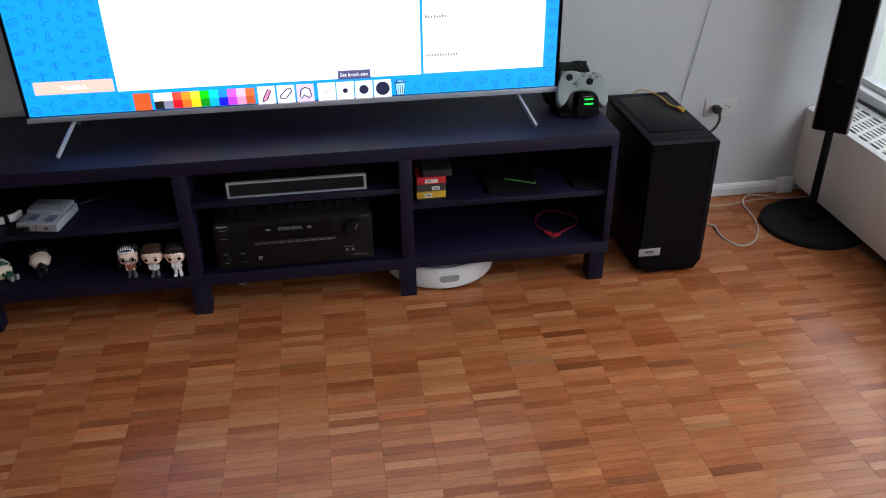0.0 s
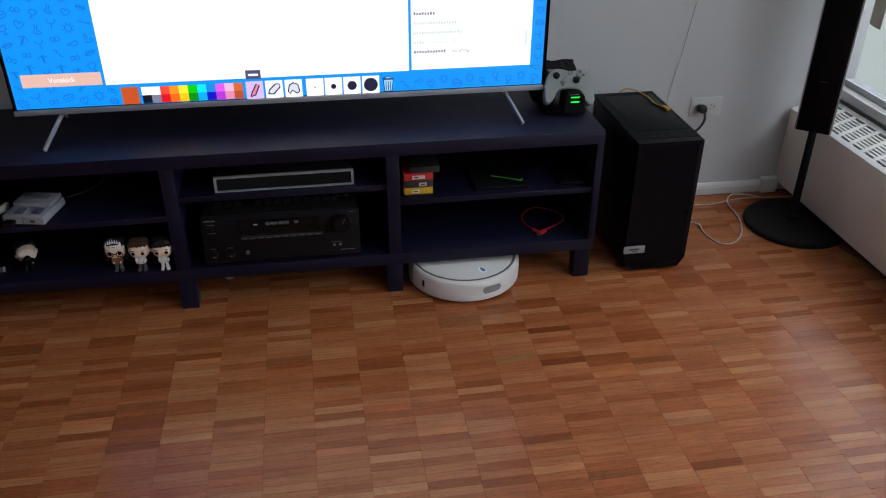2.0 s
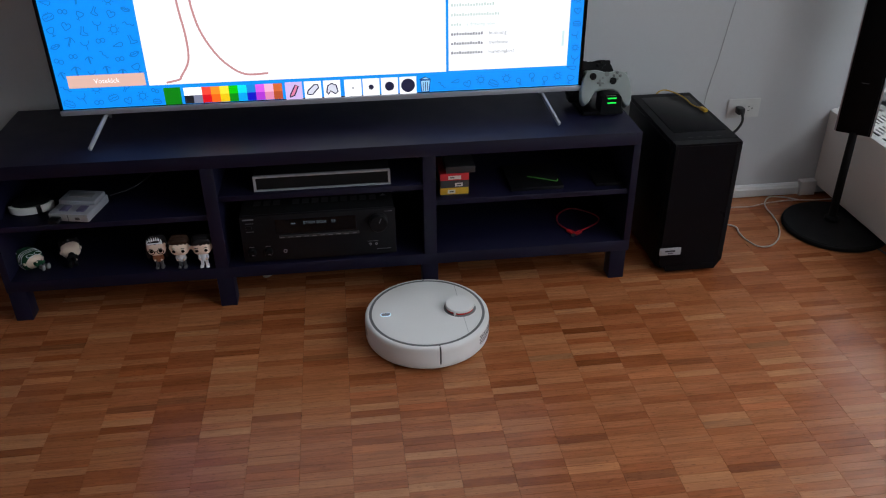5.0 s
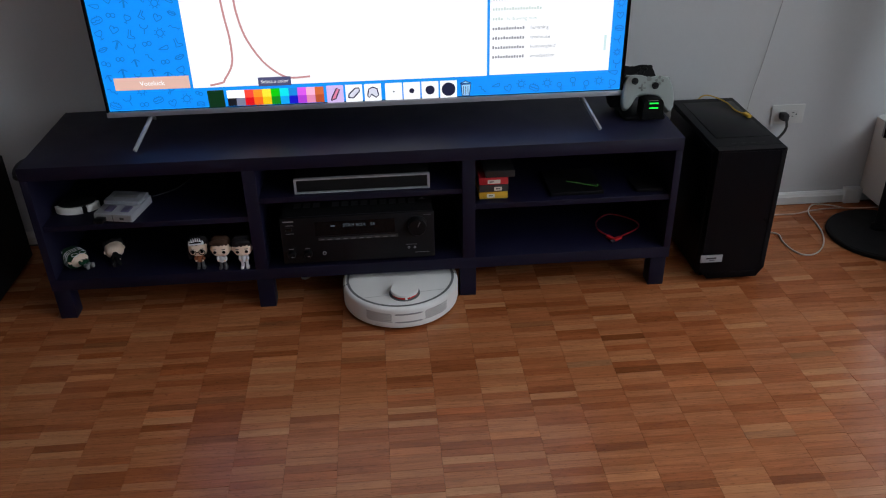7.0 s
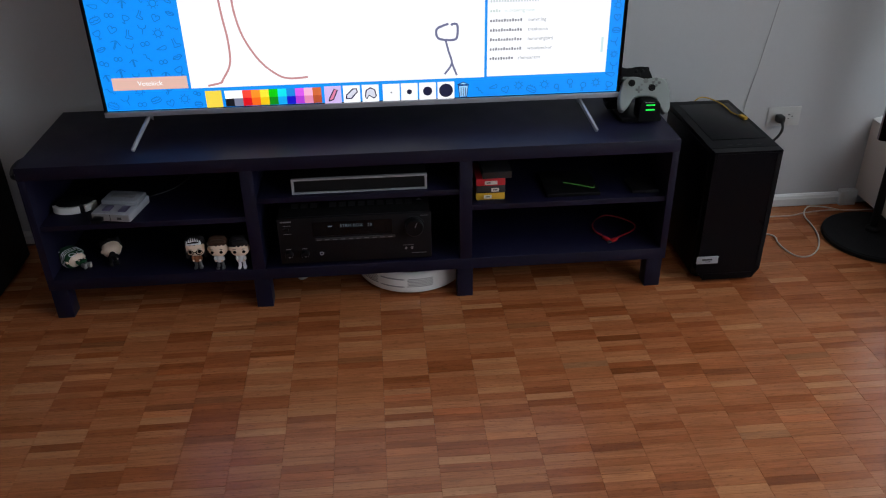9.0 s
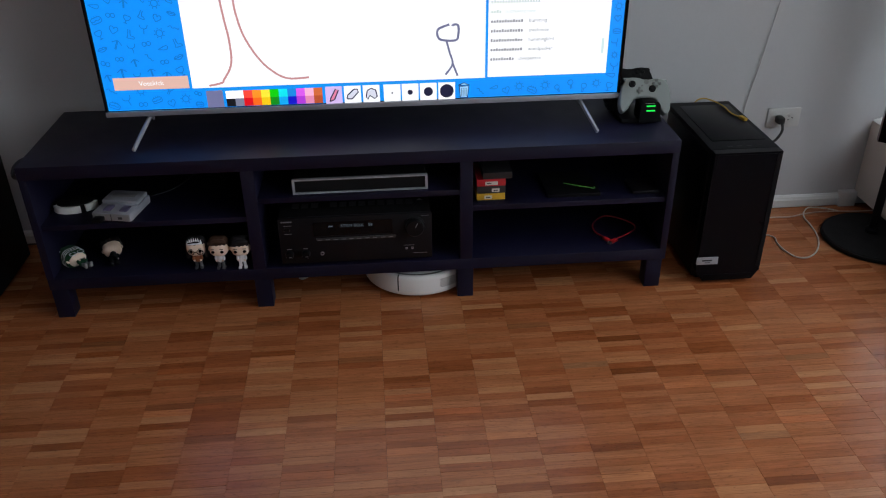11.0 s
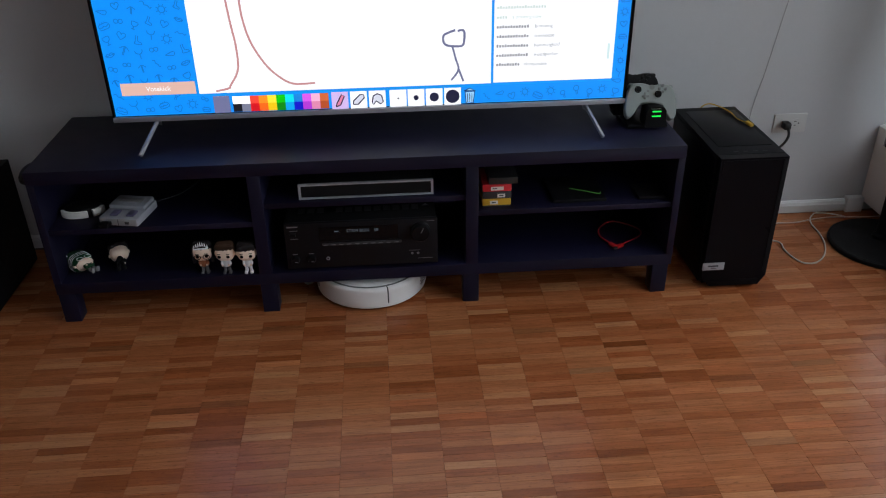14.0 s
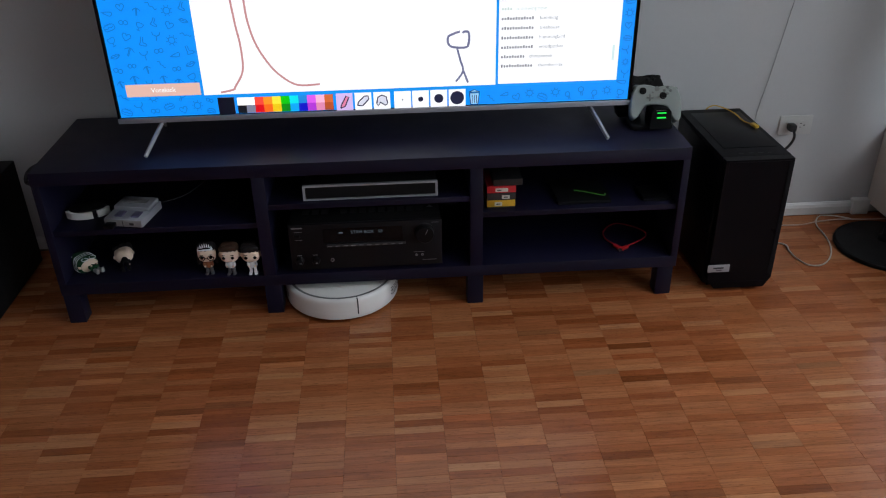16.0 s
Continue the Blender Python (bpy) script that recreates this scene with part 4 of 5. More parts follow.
def shelf_speaker():
    t = thing("centre_speaker", "flat dark centre speaker with a silver frame", "loudspeaker", pose(0.904, 0.03, 0.353))
    part("cabinet", box(bmesh.new(), -0.186, 0.186, 0.004, 0.11, 0.002, 0.043, 0.002), BLACK_MATT, t)
    part("cloth", boxes((-0.182, 0.182, -0.001, 0.006, 0.006, 0.040)), BLACK_MATT, t, "dark speaker cloth")
    part("frame", boxes((-0.1885, 0.1885, -0.005, 0.006, 0.0415, 0.0455), (-0.1885, 0.1885, -0.005, 0.006, 0.001, 0.005), (-0.1885, -0.182, -0.005, 0.006, 0.005, 0.0415), (0.182, 0.1885, -0.005, 0.006, 0.005, 0.0415)), SILVER, t, "thin brushed silver frame")


shelf_speaker()


def receiver():
    t = thing("av_receiver", "black audio receiver with a large volume knob", "receiver", pose(0.883, 0.005, 0.132))
    STEEL = mat("socket_steel", (0.30, 0.30, 0.32), 0.35, metal=0.3, var=0.05)
    PALE = mat("panel_print_and_glint", (0.17, 0.17, 0.185), 0.5, var=0)
    DISP = lit("display_white", (0.42, 0.47, 0.52), 0.35)
    PANEL = mat("receiver_front", (0.0045, 0.0043, 0.006), 0.5, var=0.12, scale=40, spec=0.2)
    part("case", box(bmesh.new(), -0.215, 0.215, 0.012, 0.33, 0.011, 0.153, 0.002), BLACK_MATT, t)
    part("front", box(bmesh.new(), -0.2175, 0.2175, 0, 0.012, 0.011, 0.157, 0.0015), PANEL, t)
    part("display_window", boxes((-0.12, 0.105, -0.001, 0.002, 0.098, 0.142)), GLOSS, t)
    F = pose(0, 0, 0, 90)
    words("display_text", "STRM BOX", 0.0135, DISP, t, Matrix.Translation((-0.042, -0.0012, 0.128)) @ F)
    words("display_text", "58", 0.0125, DISP, t, Matrix.Translation((0.036, -0.0012, 0.128)) @ F)
    part("display_mark", boxes((-0.076, -0.064, -0.0014, -0.0008, 0.126, 0.130)), DISP, t)
    part("button_strip", box(bmesh.new(), -0.113, 0.113, -0.003, 0.002, 0.083, 0.0915, 0.001), DARKGREY, t)
    for k in range(10):
        part("function_button", boxes((-0.110 + 0.0225 * k, -0.097 + 0.0225 * k, -0.0036, -0.0028, 0.0855, 0.0875)), PALE, t)
    R = Matrix.Rotation(radians(90), 4, "X")
    k1 = part("volume_knob", lathe([(0.0285, 0), (0.0285, 0.004), (0.0265, 0.006), (0.0255, 0.022), (0.0235, 0.024), (0, 0.0235)], 48, Matrix.Translation((0.168, 0, 0.119)) @ R), BLACK, t, "large round volume knob")
    # pale pointers on the knobs paint their glints into the colour
    part("pointer", box(bmesh.new(), -0.001, 0.001, -0.0005, 0.0008, 0.004, 0.02), PALE, k1, m=Matrix.Translation((0.168, -0.0245, 0.119)) @ Matrix.Rotation(radians(25), 4, "Y"))
    for x in (-0.193, -0.147):
        kn = part("small_knob", lathe([(0.0125, 0), (0.0105, 0.012), (0.0095, 0.014), (0, 0.014)], 24, Matrix.Translation((x, 0, 0.043)) @ R), BLACK, t)
        part("pointer", boxes((x - 0.0008, x + 0.006, -0.0146, -0.0138, 0.039, 0.041)), PALE, kn)
        part("knob_print", boxes((x - 0.007, x + 0.007, -0.0006, 0.0002, 0.058, 0.060)), PALE, t)
    part("headphone_socket", lathe([(0.0032, 0), (0.0055, 0), (0.0055, 0.0025), (0.0032, 0.0025)], 20, Matrix.Translation((-0.1, 0, 0.041)) @ R), STEEL, t, "chrome headphone socket")
    for x in (0.143, 0.16):
        part("socket", lathe([(0.0018, 0), (0.0035, 0), (0.0035, 0.002), (0.0018, 0.002)], 16, Matrix.Translation((x, 0, 0.045)) @ R), STEEL, t)
    for x0, x1, z in ((-0.209, -0.178, 0.145), (-0.202, -0.18, 0.134), (-0.202, -0.18, 0.108), (-0.105, -0.082, 0.118), (0.135, 0.166, 0.054), (0.16, 0.202, 0.027), (0.187, 0.209, 0.148), (0.07, 0.095, 0.138)):
        part("panel_mark", boxes((x0, x1, -0.0006, 0.0003, z, z + (0.004 if z == 0.145 else 0.0013))), PALE, t)
    part("power_button", box(bmesh.new(), -0.202, -0.186, -0.003, 0.001, 0.118, 0.127, 0.001), BLACK, t)
    for k in range(13):
        if k != 3:
            part("vent_slot", boxes((-0.183 + 0.0275 * k, -0.163 + 0.0275 * k, 0.07, 0.10, 0.1528, 0.1534)), DARKGREY, t)
    part("vent_mark", prism([(0.178, 0.09), (0.198, 0.09), (0.188, 0.103)], 0.1528, 0.1535, "z"), PALE, t)
    for x in (-0.17, 0.17):
        for y in (0.035, 0.29):
            part("foot", lathe([(0.018, 0), (0.02, 0.011), (0, 0.011)], 20, Matrix.Translation((x, y, 0))), BLACK, t)


receiver()


def game_boxes():
    label_m = mat("paper_label", (0.62, 0.6, 0.55), 0.6)
    rows = ((("black game box, bottom of a stack", (0.016, 0.016, 0.018)), 1.236, 0.078, 0.0035, None), (("yellow game box in a stack", (0.62, 0.36, 0.03)), 1.233, 0.082, 0.0212, 0.022),
            (("dark grey game box in a stack", (0.035, 0.036, 0.04)), 1.234, 0.082, 0.0225, 0.042), (("red game box in a stack", (0.5, 0.02, 0.03)), 1.233, 0.083, 0.0222, 0.024), (("black game box on top of a stack", (0.018, 0.018, 0.02)), 1.251, 0.083, 0.0205, None))
    z = 0.301
    for (label, c), x, w, h, lab in rows:
        t = thing("game_box", label, "box", pose(x, 0.035, z), "stack of game boxes")
        part("case", box(bmesh.new(), 0, w, 0, 0.12, 0, h - 0.0006, 0.0012), mat("box_" + label.split()[0], c, 0.35), t)
        if lab:
            p = part("paper_label", boxes((lab, lab + 0.022 + (0.014 if "red" in label else 0), -0.0008, 0.0005, 0.004, 0.015)), label_m, t, "small white paper label")
            part("print", boxes((lab + 0.005, lab + 0.017, -0.0012, -0.0006, 0.008, 0.011)), DARKGREY, p)
        z += h


game_boxes()
solid("slim_device", box(bmesh.new(), 0, 0.155, 0, 0.16, 0, 0.011, 0.002), BLACK, "slim flat black device lying on the shelf", "device", pose(1.44, 0.035, 0.301))
solid("slim_device", box(bmesh.new(), 0, 0.078, 0, 0.09, 0, 0.010, 0.002), BLACK, "small flat black box on the shelf", "device", pose(1.69, 0.035, 0.301))
solid("cable", tube([(1.50, 0.105, 0.3138), (1.53, 0.09, 0.3138), (1.565, 0.07, 0.3138), (1.580, 0.063, 0.3138), (1.585, 0.074, 0.3138)], 0.0016), mat("green_cable", (0.08, 0.30, 0.04), 0.4), "thin green cable lying on a device", "cable")


def red_cable():
    RC = mat("red_cable", (0.42, 0.012, 0.015), 0.4)
    t = thing("red_cable", "coiled red cable with two plugs on the shelf", "cable")
    part("cord", tube([(1.633, 0.079, 0.136), (1.613, 0.122, 0.1345), (1.618, 0.171, 0.1345), (1.65, 0.211, 0.1345), (1.68, 0.219, 0.1345), (1.717, 0.195, 0.1345), (1.743, 0.161, 0.1345), (1.742, 0.132, 0.1345), (1.72, 0.106, 0.135), (1.67, 0.071, 0.137)], 0.0024), RC, t)
    for (x, y), a in (((1.636, 0.067), -60), ((1.655, 0.058), 215)):
        part("plug", box(bmesh.new(), -0.014, 0.014, -0.0065, 0.0065, 0, 0.008, 0.002, m=pose(x, y, 0.1325, 0, 0, a)), RC, t)
    part("plug_tip", box(bmesh.new(), -0.007, 0.007, -0.0045, 0.0045, 0.0015, 0.006, m=pose(1.639, 0.047, 0.1325, 0, 0, 215)), DARKGREY, t)


red_cable()


DPAD = mat("pale_grey_plastic", (0.16, 0.175, 0.17), 0.45, var=0.05)


def gamepad(m, shell, label, small):
    t = thing("gamepad", label, "game controller", m, "game controllers on the charger")
    half = [(0.0, 0.040), (0.028, 0.046), (0.052, 0.044), (0.066, 0.030), (0.075, 0.002), (0.077, -0.034), (0.072, -0.055), (0.061, -0.060), (0.048, -0.045), (0.034, -0.020), (0.016, -0.013)]
    out = [(p.x, p.y) for p in smooth_line([(a, b, 0) for a, b in half + [(-a, b) for a, b in half[::-1]][:-1]] + [(0.0, 0.040, 0)], 3)][:-1]
    bm = prism(out, -0.02, 0.018, "y")
    rim = [e for e in bm.edges if abs(e.verts[0].co.y - e.verts[1].co.y) < 1e-6]
    bmesh.ops.bevel(bm, geom=rim, offset=0.009, segments=3, affect="EDGES", profile=0.6, clamp_overlap=True)
    part("shell", bm, shell, t)
    R = Matrix.Rotation(radians(90), 4, "X")
    for x, z in ((-0.042, 0.025), (0.019, 0.014)):
        part("thumb_stick", lathe([(0.0105, 0.0), (0.0105, 0.002), (0.005, 0.003), (0.005, 0.006), (0.0085, 0.008), (0.0085, 0.0105), (0.0065, 0.011), (0, 0.010)], 24, Matrix.Translation((x, -0.019, z)) @ R), BLACK, t)
    part("d_pad", boxes((-0.030, -0.009, -0.023, -0.018, 0.003, 0.0095), (-0.023, -0.0165, -0.0235, -0.018, -0.004, 0.017), bevel=0.001), small, t)
    for a in range(4):
        bm = lathe([(0.0048, 0), (0.0048, 0.0025), (0.004, 0.004), (0, 0.0045)], 16, Matrix.Translation((0.032 + 0.0095 * math.cos(a * math.pi / 2), -0.019, 0.031 + 0.0095 * math.sin(a * math.pi / 2))) @ R)
        part("button", bm, small, t)
    part("guide_button", lathe([(0.0075, 0), (0.0075, 0.0015), (0, 0.002)], 20, Matrix.Translation((0, -0.019, 0.034)) @ R), small, t)
    for x in (-0.012, 0.012):
        part("menu_button", lathe([(0.003, 0), (0.003, 0.0015), (0, 0.002)], 12, Matrix.Translation((x, -0.019, 0.022)) @ R), small, t)
    for s in (-1, 1):
        part("bumper", box(bmesh.new(), s * 0.045 - 0.022, s * 0.045 + 0.022, -0.008, 0.02, 0.034, 0.047, 0.005), shell, t)


gamepad(pose(1.7305, 0.158, 0.560, -31, 3, -6) @ Matrix.Scale(0.95, 4), mat("gamepad_white", (0.23, 0.262, 0.255), 0.5, var=0.03), "white wireless game controller on a charging stand", DPAD)
gamepad(pose(1.700, 0.222, 0.572, -28, 0, -4) @ Matrix.Scale(0.95, 4), BLACK_MATT, "black wireless game controller behind the white one", BLACK)


def charger():
    t = thing("charging_stand", "black controller charging stand with green lights", "charger", pose(1.741, 0.15, 0.48))
    part("base", box(bmesh.new(), -0.075, 0.045, -0.012, 0.12, 0, 0.014, 0.005), BLACK, t)
    part("dock", prism([(-0.029, 0.012), (-0.031, 0.022), (-0.029, 0.062), (-0.022, 0.071), (-0.011, 0.074), (0.009, 0.074), (0.020, 0.071), (0.027, 0.062), (0.030, 0.022), (0.028, 0.012)], -0.036, 0.02, "y"), BLACK, t)
    part("dock", box(bmesh.new(), -0.1, -0.03, 0.06, 0.11, 0.014, 0.075, 0.006), BLACK, t)
    for z in (0.044, 0.058):
        part("light_bar", box(bmesh.new(), -0.014, 0.012, -0.0375, -0.035, z, z + 0.0042, 0.001), lit("charge_green", (0.10, 0.92, 0.3), 1.15), t, "glowing green light bar")
    part("maker_mark", boxes((-0.018, 0.01, -0.0366, -0.0355, 0.0675, 0.069)), GREY, t)


charger()

# ---- cables and wall fittings ----
CORD_WHITE = mat("white_cord", (0.48, 0.42, 0.36), 0.5)
CORD_PINK = mat("pinkish_cord", (0.50, 0.33, 0.26), 0.5)
CORD_DARK = mat("dark_grey_cord", (0.06, 0.06, 0.06), 0.5)
CORD_BLACK = mat("black_cord", (0.012, 0.012, 0.013), 0.5)


def yellow_cable():
    Y = mat("yellow_cord", (0.55, 0.33, 0.03), 0.45)
    t = thing("yellow_cable", "short yellow network cable lying on the computer", "cable")
    part("cord", tube([(1.99, 0.425, 0.425), (1.998, 0.415, 0.441), (2.02, 0.418, 0.444), (2.045, 0.395, 0.441), (2.060, 0.350, 0.4398), (2.060, 0.290, 0.4398), (2.072, 0.255, 0.441)], 0.0021), Y, t)
    part("plug", box(bmesh.new(), -0.006, 0.006, -0.015, 0.015, 0, 0.009, 0.0015, m=pose(2.077, 0.238, 0.4378, 0, 0, 12)), Y, t, "yellow moulded plug")


yellow_cable()


OUTLET = mat("outlet_plastic", (0.52, 0.52, 0.51), 0.35, var=0.03)


def wall_outlet():
    t = thing("wall_outlet", "white double wall outlet mounted sideways", "outlet", pose(2.333, WALL_Y, 0.3415))
    part("plate", box(bmesh.new(), -0.0573, 0.0573, -0.006, 0, -0.034, 0.034, 0.0025), OUTLET, t)
    for x in (-0.0195, 0.0195):
        s = part("socket", prism([(x + 0.0165 * max(-0.86, min(0.86, math.cos(a))) , 0.0165 * math.sin(a)) for a in [2 * math.pi * k / 32 for k in range(32)]], -0.0078, -0.004, "y"), OUTLET, t)
        part("slot", boxes((x - 0.007, x + 0.001, -0.0084, -0.0076, 0.0055, 0.0078)), DARKGREY, s)
        part("slot", boxes((x - 0.006, x + 0.000, -0.0084, -0.0076, -0.0078, -0.0055)), DARKGREY, s)
        part("slot", lathe([(0.0025, 0), (0.0025, 0.0008), (0, 0.0008)], 12, Matrix.Translation((x + 0.009, -0.0076, 0)) @ Matrix.Rotation(radians(90), 4, "X")), DARKGREY, s)
    part("screw", lathe([(0.003, 0), (0.0025, 0.0012), (0, 0.0012)], 12, Matrix.Translation((0, -0.006, 0)) @ Matrix.Rotation(radians(90), 4, "X")), SILVER, t)


wall_outlet()


def power_plug():
    t = thing("power_plug", "black power plug in the wall outlet", "plug")
    part("plug", box(bmesh.new(), 2.300, 2.324, 0.442, WALL_Y - 0.0085, 0.330, 0.354, 0.005), CORD_BLACK, t)
    part("cord", tube([(2.312, 0.442, 0.338), (2.312, 0.43, 0.315), (2.298, 0.43, 0.285), (2.262, 0.435, 0.245), (2.22, 0.44, 0.16), (2.17, 0.43, 0.03), (2.12, 0.43, 0.008)], 0.0046), CORD_BLACK, t)


power_plug()
solid("wall_cable", tube([(2.345, WALL_Y - 0.004, 1.42), (2.275, WALL_Y - 0.004, 0.93), (2.243, WALL_Y - 0.004, 0.724), (2.214, WALL_Y - 0.005, 0.53), (2.189, WALL_Y - 0.004, 0.368), (2.176, WALL_Y - 0.018, 0.12), (2.16, WALL_Y - 0.03, 0.006)], 0.0011), mat("grey_cord", (0.3, 0.3, 0.3), 0.5), "thin grey cable hanging down the wall", "cable")
solid("floor_cable", tube([(2.1, 0.398, 0.0035), (2.326, 0.393, 0.0035), (2.388, 0.393, 0.0035), (2.438, 0.407, 0.0035), (2.497, 0.417, 0.0035), (2.552, 0.418, 0.0035), (2.636, 0.41, 0.0035), (2.736, 0.41, 0.0035)], 0.0022), CORD_PINK, "thin pinkish cord lying along the wall on the parquet", "cable")
solid("floor_cable", tube([(2.57, 0.41, 0.0075), (2.538, 0.433, 0.0075), (2.5, 0.446, 0.0075), (2.472, 0.443, 0.0075), (2.446, 0.415, 0.0035), (2.432, 0.373, 0.0035), (2.429, 0.321, 0.0035), (2.418, 0.256, 0.0035), (2.394, 0.195, 0.0035), (2.36, 0.146, 0.0035), (2.321, 0.118, 0.0035), (2.284, 0.124, 0.0035), (2.265, 0.168, 0.0035), (2.262, 0.215, 0.0035), (2.264, 0.263, 0.0035), (2.19, 0.29800000000000004, 0.0035), (2.11, 0.313, 0.0035)], 0.0024), CORD_WHITE, "white cord looped on the parquet floor", "cable")
solid("floor_cable", tube([(2.645, 0.13, 0.0035), (2.655, 0.078, 0.0035), (2.674, -0.012, 0.0035), (2.697, -0.13, 0.0035), (2.72, -0.3, 0.0035)], 0.003), CORD_DARK, "dark cord along the foot of the radiator", "cable")
solid("floor_cable", tube([(0.672, 0.30, 0.004), (0.68, 0.20, 0.004), (0.688, 0.160, 0.004), (0.70, 0.146, 0.004), (0.716, 0.160, 0.004), (0.722, 0.2, 0.004), (0.73, 0.30, 0.004)], 0.0035), CORD_WHITE, "white cord on the floor under the bench", "cable")
solid("side_cable", tube([(-0.012, 0.20, 0.42), (-0.014, 0.10, 0.462), (-0.018, 0.04, 0.462), (-0.022, 0.05, 0.43), (-0.035, 0.25, 0.35), (-0.03, 0.3, 0.2), (-0.05, 0.34, 0.006)], 0.006), CORD_BLACK, "black cable behind the side of the bench", "cable")
solid("power_strip", box(bmesh.new(), -0.1, -0.055, 0.40, 0.44, 0.10, 0.30, 0.006), WHITE_MATT, "white power strip against the wall", "power strip", pose(0, 0.043, 0))
solid("cable", tube([(0.285, 0.17, 0.3010), (0.34, 0.21, 0.3020), (0.38, 0.25, 0.315), (0.42, 0.3, 0.335), (0.45, 0.38, 0.345)], 0.002), CORD_BLACK, "thin black cable behind the game console", "cable")

# ---- parquet slats ----
COL, SLAT, TURN = 0.1195, 0.0239, radians(0.4)


def parquet():
    floor = bpy.data.objects["floor"]
    rnd = random.Random(11)
    c, s = math.cos(TURN), math.sin(TURN)
    def place(u, v):
        return 0.826 + u * c - v * s, -0.5 + u * s + v * c
    g, low = 0.00014, -0.0035
    unit = [(-COL / 2 + g, -SLAT / 2 + g), (COL / 2 - g, -SLAT / 2 + g), (COL / 2 - g, SLAT / 2 - g), (-COL / 2 + g, SLAT / 2 - g)]
    e = 0.00014
    near = bpy.data.meshes.new("slat")
    near.from_pydata([(a - math.copysign(e, a), b - math.copysign(e, b), 0) for a, b in unit] + [(a, b, -0.0006) for a, b in unit] + [(a, b, low) for a, b in unit], [],
                     [(0, 1, 2, 3)] + [(k + 4, (k + 1) % 4 + 4, (k + 1) % 4, k) for k in range(4)] + [(k + 8, (k + 1) % 4 + 8, (k + 1) % 4 + 4, k + 4) for k in range(4)])
    near.materials.append(PARQUET)
    odd = {}
    for k, material in ((-1, PARQUET_DARK), (1, PARQUET_PALE)):
        odd[k] = near.copy()
        odd[k].materials.clear()
        odd[k].materials.append(material)
    # single darker (-1) and paler (1) slats: place and tone
    accents = ((0.16, -0.143, -1), (0.41, -0.426, -1), (0.53, -0.41, -1), (0.53, -0.552, -1), (0.88, -0.284, -1), (0.63, -0.092, -1), (1.35, -0.176, -1), (1.58, -0.241, -1), (1.45, -0.35, -1), (1.59, -0.398, -1), (1.82, -0.425, -1), (2.03, -0.388, -1), (1.9, -0.656, -1), (1.59, -0.802, -1), (1.83, -0.802, -1), (1.46, -0.679, -1), (0.16, -0.179, 1), (0.17, -0.289, 1), (0.4, -0.29, 1), (0.41, -0.456, 1), (0.63, -0.243, 1), (0.77, -0.705, 1), (1.01, -0.455, 1), (1.01, -0.626, 1), (1.13, -0.507, 1), (1.22, -0.607, 1), (1.35, -0.671, 1), (1.71, -0.469, 1), (1.94, -0.612, 1), (1.48, -0.759, 1))
    verts, faces = [], []
    count = 0
    for i in range(-37, 18):
        off = rnd.random() * SLAT
        for j in range(-212, 45):
            u, v = (i + 0.5) * COL, j * SLAT + off
            x, y = place(u, v)
            if not (ROOM_X0 + 0.06 < x < WALL_X - 0.055 and ROOM_Y0 + 0.02 < y < WALL_Y - 0.013):
                continue
            dz = rnd.uniform(-0.00025, 0.0)
            ta, tb = rnd.gauss(0, 0.0035), rnd.gauss(0, 0.007)      # slight tilt along and across the slat
            tone = next((k for ax, ay, k in accents if abs(ax - x) < COL / 2 and abs(ay - y) <= SLAT / 2), 0)
            if tone:
                o = bpy.data.objects.new("slat", odd[tone])
                scene.collection.objects.link(o)
                o.parent = floor
                o.matrix_basis = Matrix.Translation((x, y, dz)) @ Matrix.Rotation(TURN, 4, "Z") @ Matrix.Rotation(-ta, 4, "Y") @ Matrix.Rotation(tb, 4, "X")
                continue
            if 0 < i + 6 <= 17 and -0.93 < y < -0.52 and count < 268:
                o = bpy.data.objects.new("slat", near)
                scene.collection.objects.link(o)
                o.parent = floor
                o.matrix_basis = Matrix.Translation((x, y, dz)) @ Matrix.Rotation(TURN, 4, "Z") @ Matrix.Rotation(-ta, 4, "Y") @ Matrix.Rotation(tb, 4, "X")
                count += 1
                continue
            n = len(verts)
            for ins, z in ((e, dz), (0, dz - 0.0006), (0, low)):
                for a, b in unit:
                    p = place(u + a - math.copysign(ins, a), v + b - math.copysign(ins, b))
                    verts.append((p[0], p[1], z + ta * a + tb * b))
            faces.append((n, n + 1, n + 2, n + 3))
            for q in (0, 4):
                faces += [(n + q + 4 + k, n + q + 4 + (k + 1) % 4, n + q + (k + 1) % 4, n + q + k) for k in range(4)]
    rest = bpy.data.meshes.new("slats")
    rest.from_pydata(verts, [], faces)
    rest.materials.append(PARQUET)
    o = new("slats", rest)
    o.parent = floor
    tagged(o, "short oak slats laid in straight columns", kind="stuff")


parquet()


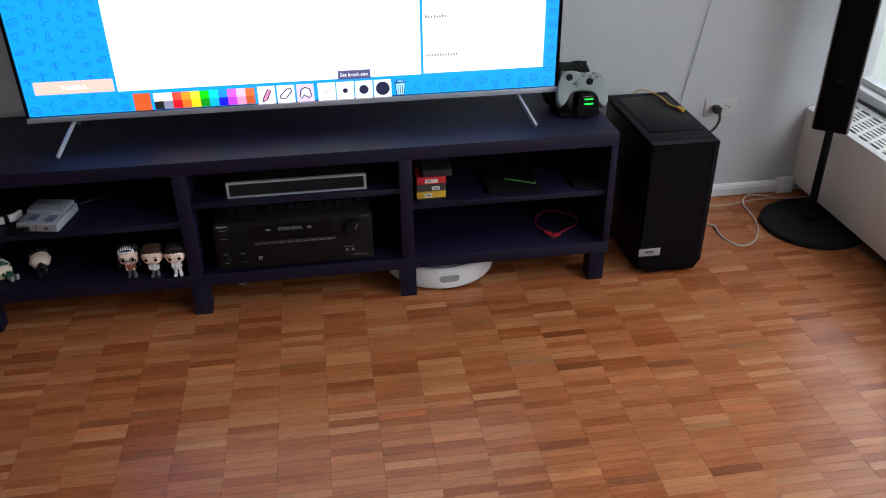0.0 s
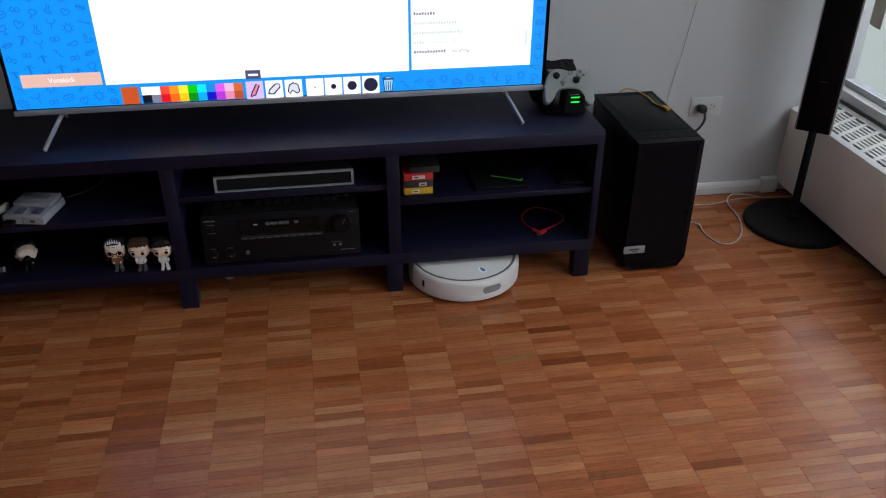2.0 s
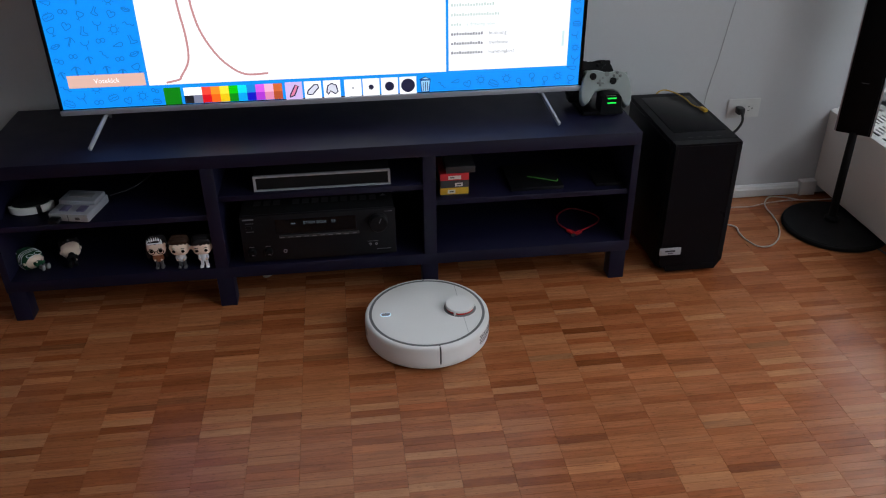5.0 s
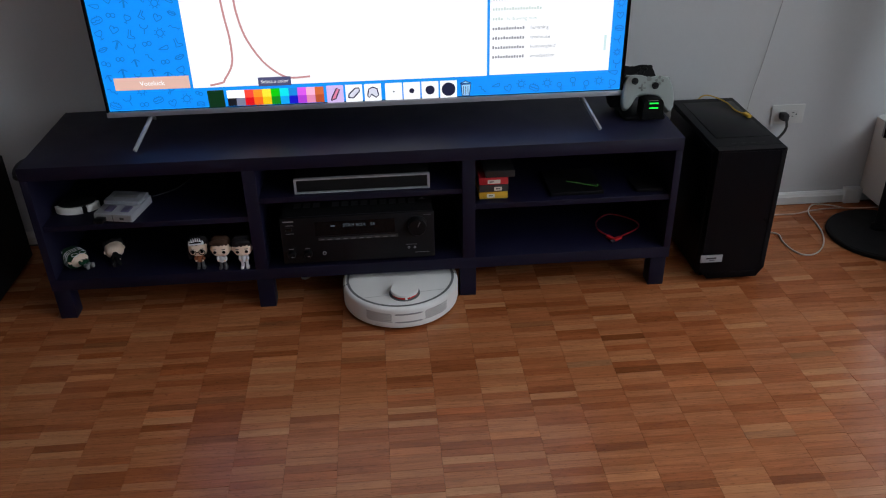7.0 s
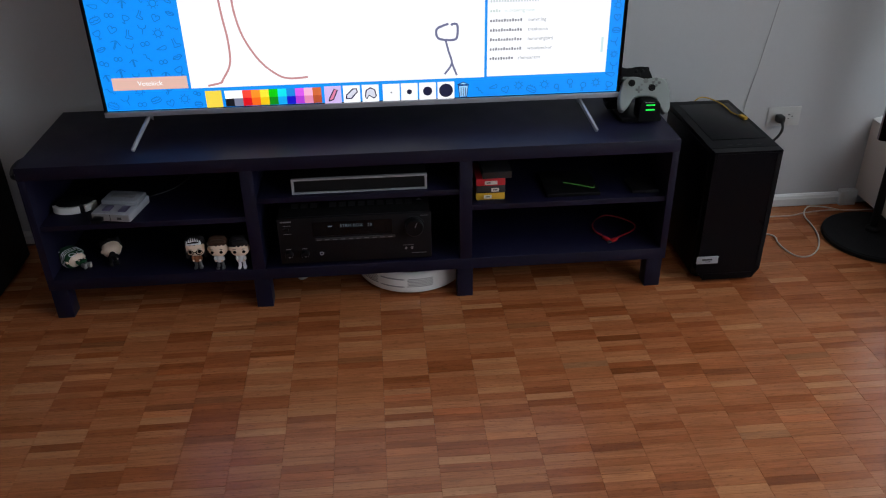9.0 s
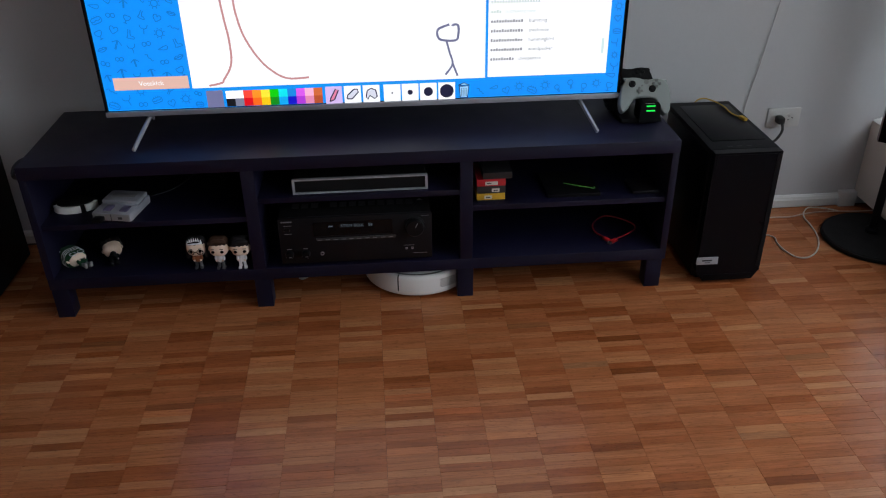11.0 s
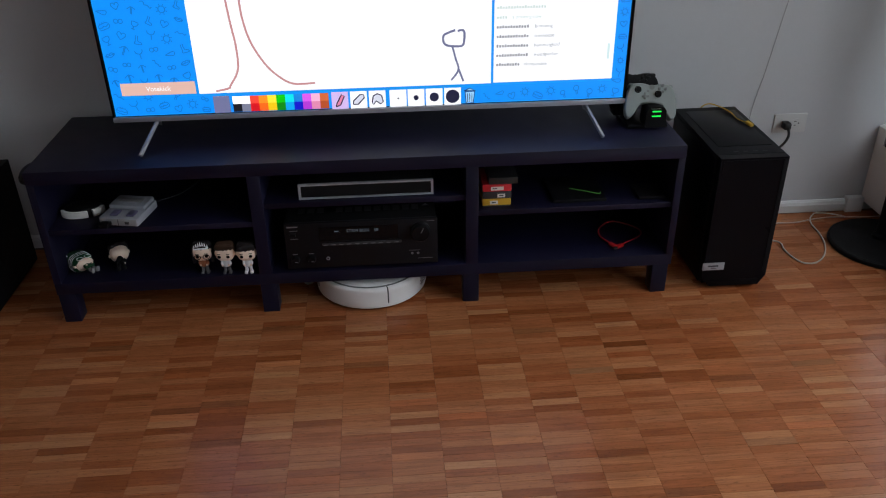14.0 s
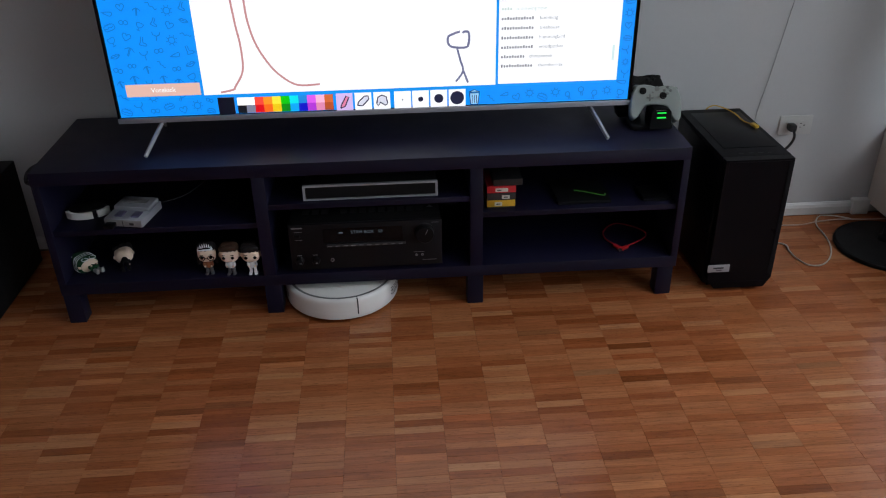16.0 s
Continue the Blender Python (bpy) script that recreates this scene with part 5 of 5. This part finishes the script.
# ---- what moves ----
def motions():
    walk(ROBOT, [(t, pose(x, y, 0, 0, 0, h)) for t, x, y, h in (
        (0, 1.312, 0.18, 273), (0.3, 1.317, 0.176, 299), (0.6, 1.333, 0.172, 319), (0.9, 1.362, 0.159, 325), (1.2, 1.354, 0.164, 318),
        (1.5, 1.364, 0.141, 301), (1.8, 1.396, 0.097, 296), (2.1, 1.416, 0.059, 284), (2.4, 1.415, 0.024, 263), (2.7, 1.405, -0.029, 265),
        (3, 1.401, -0.064, 256), (3.3, 1.379, -0.093, 233), (3.6, 1.352, -0.131, 225), (3.9, 1.317, -0.165, 232), (4.1, 1.295, -0.184, 221),
        (4.2, 1.28, -0.189, 213), (4.7, 1.215, -0.218, 195), (5.2, 1.13, -0.198, 172), (5.8, 1.048, -0.138, 145), (6.3, 1.015, -0.086, 126),
        (6.4, 1.01, -0.078, 122), (6.5, 1.006, -0.065, 115), (6.7, 1.003, -0.046, 100), (6.9, 0.998, -0.008, 95), (7, 0.996, 0.009, 96),
        (7.2, 0.996, 0.042, 93), (7.4, 0.995, 0.064, 84), (7.6, 0.996, 0.086, 72), (7.8, 1.009, 0.121, 56), (8, 1.027, 0.147, 58),
        (8.2, 1.048, 0.174, 61), (8.4, 1.062, 0.19, 57), (8.6, 1.059, 0.194, 50), (8.9, 1.049, 0.192, 62), (9.2, 1.045, 0.187, 75),
        (9.8, 1.048, 0.183, 98), (10.5, 1.056, 0.177, 130), (11.3, 1.067, 0.172, 166), (11.5, 1.063, 0.179, 178), (11.8, 1.05, 0.177, 202),
        (12.1, 1.023, 0.161, 202), (12.4, 0.988, 0.149, 189), (12.7, 0.96, 0.148, 173), (13, 0.934, 0.156, 159), (13.3, 0.945, 0.151, 163),
        (13.6, 0.948, 0.151, 179), (13.9, 0.919, 0.147, 194), (14.2, 0.874, 0.14, 191), (14.6, 0.872, 0.14, 198), (15, 0.847, 0.119, 206),
        (15.4, 0.8, 0.101, 193), (15.7, 0.794, 0.103, 181), (16, 0.797, 0.103, 194))])
    hidden, shown = pose(0, 0.009, 0), pose(0, 0, 0)
    def appear(key, t):
        walk(SCREEN[key], [(0, hidden), (t - 0.07, hidden), (t, shown), (16, shown)])
    appear("trunk", 2.18)
    appear("stick", 7.86)
    for k, t in ((1, 2.3), (2, 6.97), (3, 7.08), (4, 7.86), (5, 10.2), (6, 15.6)):
        appear("swatch%d" % k, t)
    def during(key, *spans):
        rows = [(0, shown if spans[0][0] <= 0 else hidden)]
        for a, b in spans:
            rows += ([(a - 0.07, hidden), (a, shown)] if a > 0 else []) + ([(b, shown), (b + 0.07, hidden)] if b < 16 else [])
        walk(SCREEN[key], rows + [(16, shown if spans[-1][1] >= 16 else hidden)])
    during("tip0", (0, 0.08), (0.42, 0.88))
    during("tip1", (6.2, 7.15), (15.4, 15.78))
    during("tip2", (1.9, 2.12))
    during("tool2", (0, 1.48))
    during("tool1", (1.55, 1.68))
    during("tool0", (1.75, 16))
    during("cursor", (0.95, 1.45))
    # each new line of chat comes in at the foot and pushes the others up
    born = (-2, -1, 2.12, 2.42, 6.0, 7.9, 14.25, -2, -2, -2)
    first = (4, 0, 0, 0, 0, 0, 0, 1, 2, 3)
    base, step = 0.127, 0.0262
    for k, b in enumerate(born):
        def at(n):
            return base + step * n
        rows = [(0, pose(0, 0 if b < 0 else 0.009, at(first[k])))]
        if b > 0:
            rows += [(b - 0.07, pose(0, 0.009, at(0))), (b, pose(0, 0, at(0)))]
        n = first[k]
        for c in born:
            if c > max(b, 0):
                rows.append((c - 0.07, pose(0, 0, at(n))))
                n += 1
                rows.append((c, pose(0, 0, at(n))))
        rows.append((16, pose(0, 0, at(n))))
        walk(SCREEN["chat%d" % k], rows)


motions()
